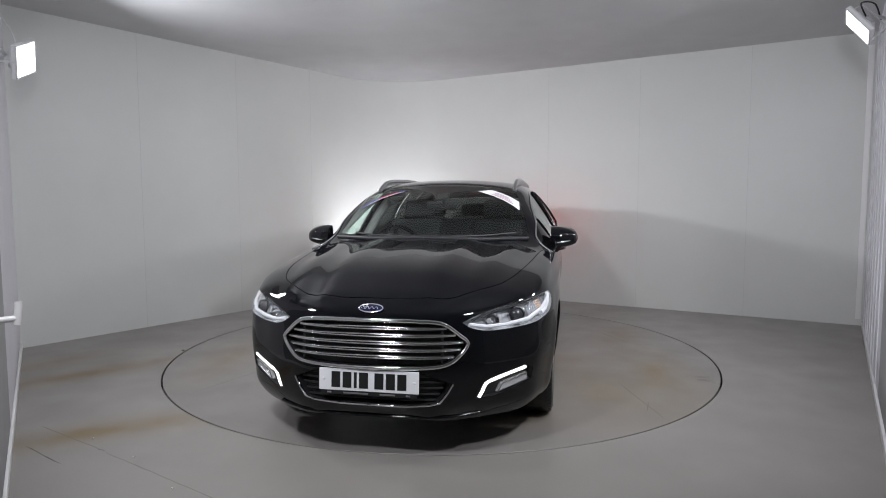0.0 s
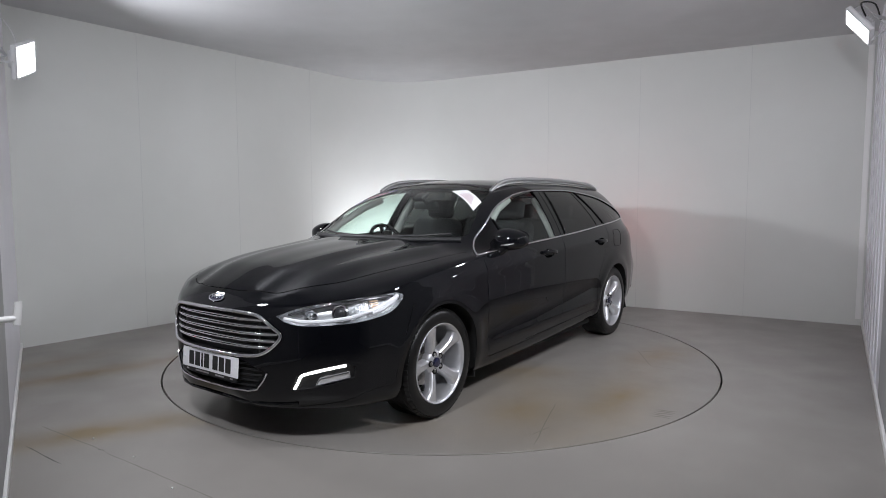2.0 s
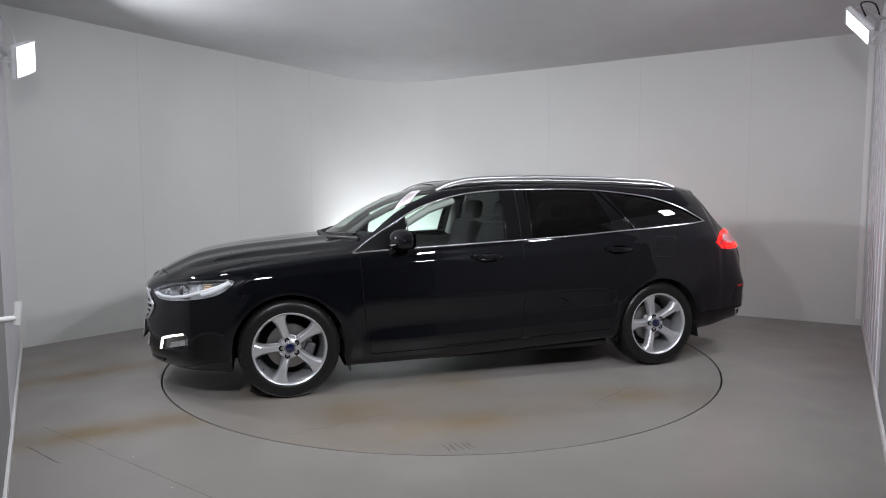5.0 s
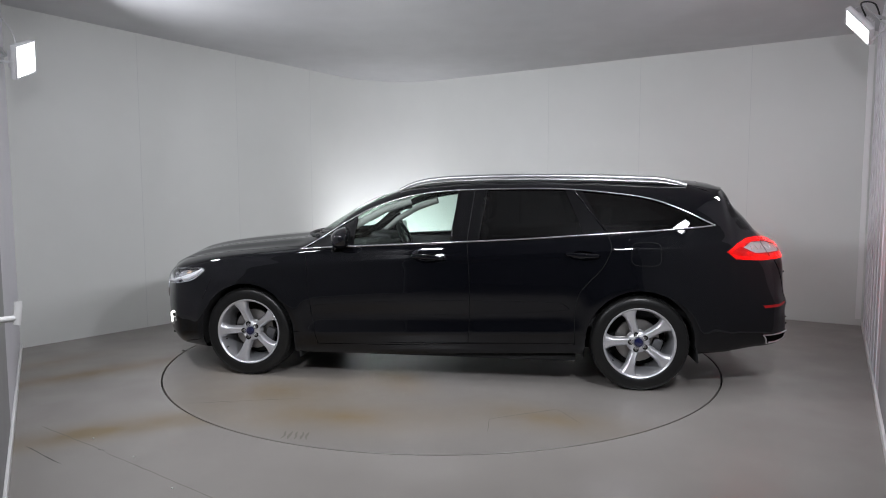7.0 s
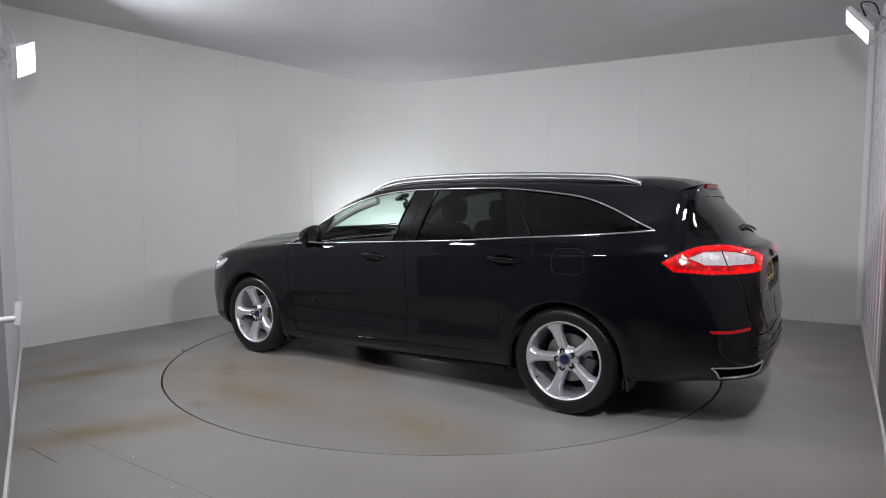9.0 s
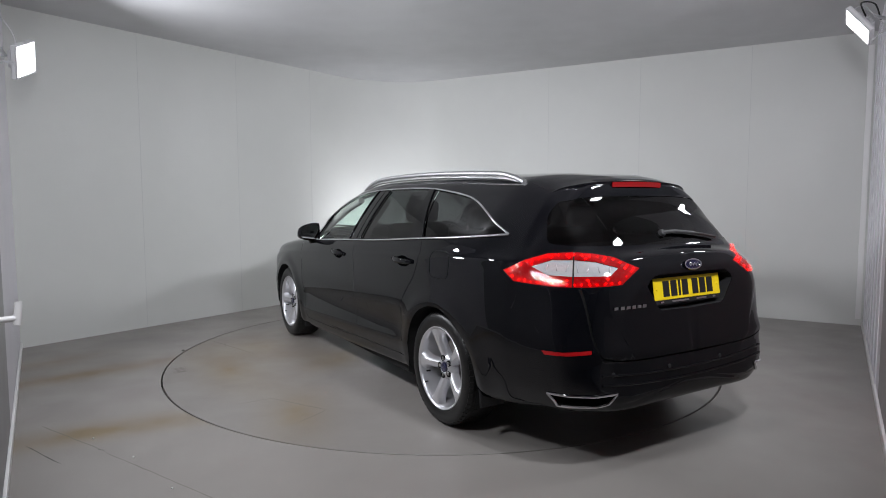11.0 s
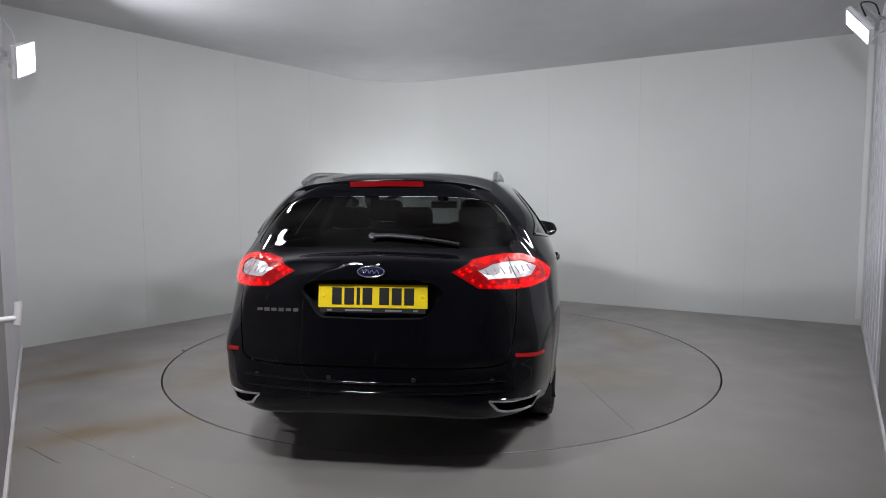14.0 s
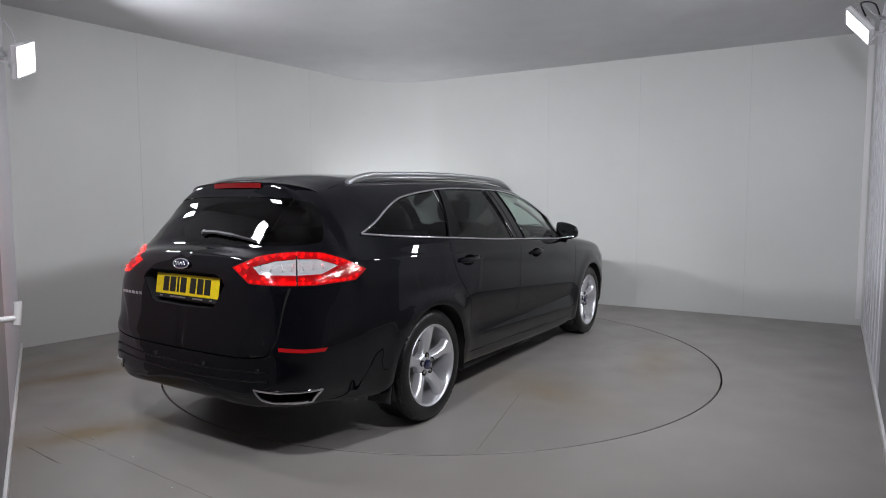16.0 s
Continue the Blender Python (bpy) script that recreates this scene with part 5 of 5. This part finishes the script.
add_box(tunnel, (1.1, 0.24, 0.30), pose(0.15, 0, 0.50), 0.04, 3)
part("centre_console", tunnel, DASH, car, "", True, 60)
steer = bmesh.new()
sm = pose(0.46, -0.37, 0.945, 0, -66, 0)
add_tube(steer, [sm @ Vector((0.183 * math.cos(2 * math.pi * k / 36), 0.183 * math.sin(2 * math.pi * k / 36), 0)) for k in range(36)], 0.0155, 10, True)
for a in (0, 180, 270):
    add_box(steer, (0.13, 0.035, 0.02), sm @ pose(0, 0, 0, 0, 0, a + (0 if a != 270 else 0)) @ pose(0.11, 0, -0.01), 0.006)
add_box(steer, (0.13, 0.15, 0.05), sm @ pose(0, 0, -0.015), 0.02, 3)
part("steering_wheel", steer, GLOSS_BLACK, car, "black steering wheel", True, 50)
head = bmesh.new()
rows = []
for x in np.linspace(0.24, -2.0, 16):
    row = []
    for k in range(-8, 9):
        y = 0.56 * k / 8
        q = on_top(x, abs(y), -0.022)
        row.append(head.verts.new((x, y, q.z)))
    rows.append(row)
for a, b in zip(rows, rows[1:]):
    for i in range(16):
        head.faces.new((a[i], a[i + 1], b[i + 1], b[i]))
part("headlining", head, PALE_TRIM, car, "pale grey headlining", True, 60)
for side in (1, -1):
    for pts, w in (([(.80, 1.035), (.62, 1.165), (.42, 1.275), (.22, 1.345)], 0.028), ([(-.215, 1.02), (-.23, 1.20), (-.245, 1.36)], 0.04)):
        tr = bmesh.new()
        line = [on_side(x, z, -0.012 - w) for x, z in pts]
        add_tube(tr, [Vector((q.x, q.y * side, q.z)) for q in line], w, 8)
        part("pillar_trim", tr, PILLAR_TRIM, car, "pale pillar trim", True, 60)
    card = bmesh.new()
    add_box(card, (2.1, 0.05, 0.55), pose(-0.1, 0.80 * side, 0.70, 0, 0, 0), 0.02, 2)
    part("door_card", card, DASH, car, "", True, 60)
    rear_card = bmesh.new()
    add_box(rear_card, (0.85, 0.05, 0.6), pose(-1.68, 0.70 * side, 0.78), 0.02, 2)
    part("load_bay_trim", rear_card, DASH, car, "", True, 60)
shelf = bmesh.new()
add_box(shelf, (0.85, 1.25, 0.02), pose(-1.75, 0, 1.01), 0.006, 2)
part("load_cover", shelf, DASH, car, "", True)
tub = bmesh.new()
add_box(tub, (3.4, 1.45, 0.03), pose(-0.6, 0, 0.33), 0.005, 1)
add_box(tub, (0.03, 1.45, 0.62), pose(1.06, 0, 0.62), 0.005, 1)
part("cabin_floor", tub, SHUT, car)
imir = bmesh.new()
add_box(imir, (0.035, 0.24, 0.065), pose(0.38, -0.02, 1.275, 0, 10, 0), 0.015, 3)
add_tube(imir, [(0.40, 0, 1.29), (0.46, 0, 1.345)], 0.012, 8)
part("interior_mirror", imir, PLASTIC, car, "", True, 50)
sens = bmesh.new()
add_box(sens, (0.10, 0.10, 0.03), pose(0.475, 0, 1.345, 0, 28, 0), 0.01, 2)
part("sensor_pod", sens, PLASTIC, car, "", True)


def screen_point(x, y, out):
    q = on_top(x, abs(y), out)
    return Vector((q.x, y, q.z))


# paper notice and sticker behind the windscreen glass
def screen_sheet(name, corners, mat, parent, label, n=8, out=0.004):
    bm = bmesh.new()
    a, b, c, d = [Vector(q) for q in corners]
    grid = []
    for i in range(n + 1):
        row = []
        for j in range(4):
            f, g = i / n, j / 3
            p = a.lerp(b, f).lerp(d.lerp(c, f), g)
            row.append(bm.verts.new(screen_point(p.x, p.y, out)))
        grid.append(row)
    for r, s in zip(grid, grid[1:]):
        for j in range(3):
            bm.faces.new((r[j], s[j], s[j + 1], r[j + 1]))
    return part(name, bm, mat, parent, label)


notice = screen_sheet("screen_notice", [(.44, .28), (.66, .625), (.53, .612), (.385, .385)], PAPER, car, "white printed paper notice under the glass")
for k in range(4):
    f = 0.2 + 0.16 * k
    a = Vector((.44, .28)).lerp(Vector((.385, .385)), f)
    b = Vector((.66, .625)).lerp(Vector((.53, .612)), f)
    p, q = a.lerp(b, 0.30), a.lerp(b, 0.84 - 0.05 * k)
    d = (q - p).normalized()
    s = Vector((-d.y, d.x)) * 0.0035
    screen_sheet("print_bar", [tuple(p + s), tuple(q + s), tuple(q - s), tuple(p - s)], PAPER_INK, notice, "", 6, 0.0055)
sticker = screen_sheet("screen_sticker", [(.655, -.62), (.43, -.33), (.39, -.31), (.60, -.60)], STICK_BLUE, car, "blue and red dealer strip under the glass")
screen_sheet("sticker_panel", [(.57, -.505), (.47, -.375), (.435, -.365), (.525, -.49)], STICK_RED, sticker, "red panel", 5, 0.0055)
screen_sheet("sticker_bar", [(.63, -.575), (.44, -.325), (.432, -.325), (.622, -.575)], PAPER, sticker, "", 6, 0.006)


# ---- the booth's fixtures ----
LAMP_GLASS = make_glow("flood_glass", (0.97, 0.98, 1.0), 9.0)
LAMP_CASE = material("flood_case", (0.78, 0.78, 0.79), 0.4)
STEEL = material("bracket_white", (0.72, 0.72, 0.73), 0.4, 0.1)
CABLE = material("cable_dark", (0.03, 0.03, 0.03), 0.5)
CABLE_W = material("cable_white", (0.7, 0.7, 0.7), 0.5)


def floodlight(m, wide, high, anchor, cable, cable_mat, label):
    """A flat LED floodlight on a stirrup, held from an anchor on the wall."""
    root = new("floodlight")
    root.matrix_world = m
    tagged(root, label=label, category="floodlight", group="booth floodlights")
    case = bmesh.new()
    add_box(case, (wide + 0.03, 0.035, high + 0.03), pose(0, 0.020, 0), 0.01, 3)
    add_box(case, (wide * 0.62, 0.03, high * 0.6), pose(0, 0.050, 0), 0.008, 2)
    part("case", case, LAMP_CASE, root, "white cast lamp case", True, 40)
    part("glass", box((wide, 0.004, high), pose(0, 0.0, 0), 0.001, 1), LAMP_GLASS, root, "glowing white lamp glass")
    bezel = bmesh.new()
    for s in (-1, 1):
        add_box(bezel, (wide + 0.03, 0.008, 0.013), pose(0, -0.001, s * (high / 2 + 0.008)), 0.003, 1)
        add_box(bezel, (0.013, 0.008, high), pose(s * (wide / 2 + 0.008), -0.001, 0), 0.003, 1)
    part("bezel", bezel, LAMP_CASE, root, "", True, 40)
    for k in range(7):
        part("cooling_fin", box((0.004, 0.03, high * 0.55), pose((k - 3) * wide * 0.085, 0.075, 0)), LAMP_CASE, root)
    yoke = bmesh.new()
    w = wide / 2 + 0.024
    add_tube(yoke, [(-w, 0.02, 0), (-w, 0.10, 0.0), (-w * 0.9, 0.135, 0.0), (w * 0.9, 0.135, 0.0), (w, 0.10, 0.0), (w, 0.02, 0)], 0.009, 8, False, 0.5)
    part("stirrup", yoke, STEEL, root, "white steel stirrup", True, 50)
    for s in (-1, 1):
        knob = bmesh.new()
        add_lathe(knob, [(0.014, 0.0), (0.014, 0.012), (0.001, 0.013)], pose(s * w, 0.02, 0, 0, 90 * s, 0), 12)
        part("knob", knob, STEEL, root, "", True)
    inv = m.inverted()
    arm = bmesh.new()
    add_tube(arm, [Vector((0, 0.135, 0.0)), inv @ Vector(anchor)], 0.012, 8)
    part("arm", arm, STEEL, root, "", True, 50)
    if cable:
        bm = bmesh.new()
        pts = [inv @ Vector(q) for q in cable]
        smooth = []
        for i in range(len(pts) - 1):
            a, b = pts[max(i - 1, 0)], pts[i]
            c, d = pts[i + 1], pts[min(i + 2, len(pts) - 1)]
            for k in range(6):
                t = k / 6
                smooth.append(0.5 * ((2 * b) + (c - a) * t + (2 * a - 5 * b + 4 * c - d) * t * t + (3 * b - a - 3 * c + d) * t ** 3))
        smooth.append(pts[-1])
        add_tube(bm, smooth, 0.006, 6)
        part("cable", bm, cable_mat, root, "", True)
    return root


def local(m, x, y, z):
    return tuple(m @ Vector((x, y, z)))


floodlight(FLOOD_L, 0.294, 0.22, (-3.34, 4.72, 2.50), [local(FLOOD_L, 0, 0.06, 0.10), (-3.22, 4.74, 2.58), (-3.30, 4.70, 2.75), (-3.36, 4.76, 2.99)], CABLE_W, "lit white LED floodlight on a stirrup at the side wall")
floodlight(FLOOD_R, 0.25, 0.187, (3.52, 4.98, 2.72), [local(FLOOD_R, 0, 0.06, 0.08), (3.26, 4.95, 2.84), (3.38, 4.97, 2.84), (3.44, 4.98, 2.72)], CABLE, "lit white LED floodlight tilted down on a steel arm")
floodlight(FLOOD_NEAR_L, 0.28, 0.2, (-1.26, 1.60, 2.52), None, CABLE, "lit LED floodlight on the wall beside the camera stand")
floodlight(FLOOD_NEAR_R, 0.28, 0.2, (1.48, 1.86, 2.52), None, CABLE, "lit LED floodlight on the wall beside the camera stand")
floodlight(FLOOD_MID_L, 0.28, 0.2, (-2.40, 3.36, 2.72), None, CABLE, "lit LED floodlight on a stirrup along the white side wall")
floodlight(FLOOD_MID_R, 0.28, 0.2, (2.38, 3.16, 2.72), None, CABLE, "lit LED floodlight on a stirrup along the ribbed side wall")
floodlight(FLOOD_BACK, 0.28, 0.2, (-0.62, 8.24, 0.0), None, CABLE, "lit floor-standing floodlight washing the rounded corner")

# joints between the wall panels
LEFT_WAY, RIGHT_WAY = (APEX - LEFT_END).normalized(), (APEX - RIGHT_END).normalized()


def wall_strip(name, start, way, dist, wide, z0, z1, proud, mat, parent, kind=""):
    p = start + way * dist
    turn = math.degrees(math.atan2(way.y, way.x))
    ob = part(name, box((wide, proud * 2, z1 - z0), pose(p.x, p.y, (z0 + z1) / 2, 0, 0, turn), min(0.002, proud * 0.4), 1), mat, parent)
    return ob


for dist in (1.16, 2.31, 3.42):
    wall_strip("panel_joint", LEFT_END, LEFT_WAY, dist, 0.005, 0.0, CEIL, 0.0012, SEAM, wall_far)
for dist in (1.13, 2.32, 3.47):
    wall_strip("panel_joint", RIGHT_END, RIGHT_WAY, dist, 0.005, 0.0, CEIL, 0.0012, SEAM, wall_far)
tagged(wall_strip("trim", RIGHT_END, RIGHT_WAY, 0.045, 0.05, 0.07, CEIL - 0.12, 0.012, TRIM, None), label="white vertical trim strip at the wall's end", category="trim", kind="structure")

# thin white skirting along the near walls
for line, name in ((WEST, "baseboard"), (EAST, "baseboard")):
    a, b = line
    way = (b - a).normalized()
    right = Vector((way.y, -way.x))
    mid = (a + b) / 2 + right * 0.008
    ob = part(name, box(((b - a).length, 0.016, 0.05), pose(mid.x, mid.y, 0.025, 0, 0, math.degrees(math.atan2(way.y, way.x))), 0.004, 2), TRIM)
    tagged(ob, label="low white skirting strip along the side wall", category="baseboard", kind="structure")
# ribs of the plastic cladding on the east wall
a, b = EAST
way = (b - a).normalized()
right = Vector((way.y, -way.x))
for k in range(7):
    q = a + way * (0.30 + 0.38 * k) + right * 0.003
    part("cladding_rib", box((0.03, 0.008, CEIL - 0.06), pose(q.x, q.y, CEIL / 2 + 0.02, 0, 0, math.degrees(math.atan2(way.y, way.x))), 0.003, 1), SIDE_WALL, wall_east)
a, b = WEST
way = (b - a).normalized()
right = Vector((way.y, -way.x))
# lever handle of the flush door in the near wall
q = Vector((-1.56, 2.22))
handle = new("door_lever")
handle.matrix_world = pose(q.x, q.y, 0.895, 0, 0, math.degrees(math.atan2(way.y, way.x))) @ pose(0, 0.032, 0)
tagged(handle, label="white lever handle on the flush side door", category="door handle")
rose = bmesh.new()
add_lathe(rose, [(0.001, 0.0), (0.026, 0.0), (0.026, 0.008), (0.022, 0.011), (0.001, 0.011)], pose(0, 0.023, 0, 90, 0, 0), 20)
part("rose", rose, TRIM, handle, "", True)
neck = bmesh.new()
add_tube(neck, [(0, 0.023, 0), (0, 0.0, 0), (0.0, -0.04, 0.002)], 0.012, 10)
part("neck", neck, TRIM, handle, "", True, 50)
lever = bmesh.new()
add_tube(lever, [(0.0, -0.04, -0.022), (0.002, -0.044, 0.015), (0.006, -0.047, 0.045), (0.008, -0.047, 0.062)], 0.013, 12)
part("lever", lever, TRIM, handle, "", True, 50)

# the loose white sheet that hangs beside the camera and sways a little
sheet = new("hanging_sheet")
tagged(sheet, label="white plastic sheet hanging loosely beside the camera", category="curtain")
bm = bmesh.new()
rows = []
for i in range(13):
    z = 0.06 + (CEIL - 0.10) * i / 12
    row = [bm.verts.new((-0.34 + 0.34 * j / 8 + 0.004 * math.sin(i * 1.3) * (j / 8), 0.012 * math.sin(j * 1.7 + i * 0.15), z - CEIL)) for j in range(9)]
    rows.append(row)
for r, s in zip(rows, rows[1:]):
    for j in range(8):
        bm.faces.new((r[j], r[j + 1], s[j + 1], s[j]))
bmesh.ops.solidify(bm, geom=bm.faces[:], thickness=0.006)
part("sheet", bm, SIDE_WALL, sheet, "", True, 60)
hem = bmesh.new()
add_tube(hem, [(0.002, 0, 0.06 - CEIL), (0.002, 0, -0.04)], 0.006, 8)
part("hem", hem, TRIM, sheet, "", True)


# scuffs and joints on floor and turntable
SCUFF = material("scuff_dark", (0.10, 0.095, 0.085), 0.6)
SCUFF_SOFT = material("scuff_soft", (0.17, 0.155, 0.135), 0.55)
WHITE_SPECK = material("white_speck", (0.55, 0.55, 0.53), 0.6)


def streak(a, b, wide, mat, parent, name):
    a, b = Vector(a), Vector(b)
    d = b - a
    n = max(3, round(d.length / 0.06))
    s = Vector((-d.y, d.x)).normalized()
    bm = bmesh.new()
    left, right = [], []
    for i in range(n + 1):
        p = a.lerp(b, i / n)
        w = wide * (0.55 + 0.45 * random.random()) * (0.4 if i in (0, n) else 1)
        p = p + s * (random.random() - 0.5) * wide * 0.8
        left.append(bm.verts.new((p.x + s.x * w / 2, p.y + s.y * w / 2, 0.0007)))
        right.append(bm.verts.new((p.x - s.x * w / 2, p.y - s.y * w / 2, 0.0007)))
    for i in range(n):
        bm.faces.new((right[i], right[i + 1], left[i + 1], left[i]))
    return part(name, bm, mat, parent)


for a, b, w, mat in (((-2.25, 3.24), (-1.93, 3.02), 0.008, SCUFF), ((-2.36, 3.54), (-1.81, 3.19), 0.006, SCUFF_SOFT), ((-1.78, 3.16), (-1.0, 2.64), 0.006, SCUFF_SOFT), ((-1.84, 3.20), (-1.80, 3.185), 0.012, SCUFF), ((1.02, 7.02), (1.55, 6.95), 0.010, SCUFF_SOFT)):
    streak(a, b, w, mat, floor, "floor_scuff")
for a, b, w, mat in (((-.54, 1.66), (-.95, 1.43), 0.008, SCUFF_SOFT), ((-.95, 1.43), (-1.08, 1.66), 0.007, SCUFF_SOFT), ((-.54, 1.66), (-.54, 1.88), 0.006, SCUFF_SOFT), ((-.78, -1.11), (-1.78, -1.32), 0.008, SCUFF_SOFT), ((.74, 1.45), (1.42, 1.65), 0.008, SCUFF_SOFT), ((1.13, 1.60), (1.31, 1.57), 0.007, SCUFF_SOFT), ((.72, -1.2), (1.5, -1.45), 0.006, SCUFF_SOFT)):
    streak(a, b, w, mat, turntable, "deck_scuff")
for k in range(5):
    streak((.60 - 0.035 * k, 2.02), (.585 - 0.035 * k, 2.13), 0.018, SCUFF_SOFT, turntable, "tyre_mark")
for x, y in ((-1.602, 3.10), (-1.62, 2.62), (-1.25, 2.75), (-1.95, 3.35)):
    bm = bmesh.new()
    bmesh.ops.create_icosphere(bm, subdivisions=1, radius=0.006, matrix=Matrix.Translation((x, y, 0.002)))
    tagged(part("white_speck", bm, WHITE_SPECK), label="tiny white paper speck on the vinyl floor", category="litter")
bm = bmesh.new()
bmesh.ops.create_icosphere(bm, subdivisions=1, radius=0.012, matrix=pose(-2.29, 5.36, 0.004) @ Matrix.Diagonal((1.3, 1, 0.5, 1)))
tagged(part("dark_fleck", bm, SCUFF), label="small dark fleck on the vinyl floor", category="litter")


OFFSET = pose(-0.0649, 0.0609, 0.0)   # where the car stands on the turntable


def motions():
    rows = []
    for k in range(17):
        rows.append((float(k), pose(TABLE[0], TABLE[1], 0.0, 0, 0, heading(k))))
    walk(turntable, [(t, pose(RING[0] - TABLE[0], RING[1] - TABLE[1], 0.0) @ m) for t, m in rows])
    walk(car, [(t, m @ OFFSET) for t, m in rows])
    # the sheet hangs from the ceiling; its lower edge leans out, its hem drifts a few centimetres
    sway = ((0.0, 0.0), (1.0, -0.002), (2.0, 0.004), (3.0, 0.006), (3.5, 0.014), (4.0, 0.017), (5.0, 0.010), (6.5, 0.004), (7.5, 0.001), (8.5, -0.004), (9.2, -0.003), (11.5, -0.002), (12.5, 0.0), (13.5, -0.003), (14.0, 0.006), (14.5, 0.011), (15.0, 0.009), (16.0, 0.010))
    walk(sheet, [(t, pose(-1.205 + d, 1.68, CEIL - 0.015, 0, 2.1, 12)) for t, d in sway])


motions()
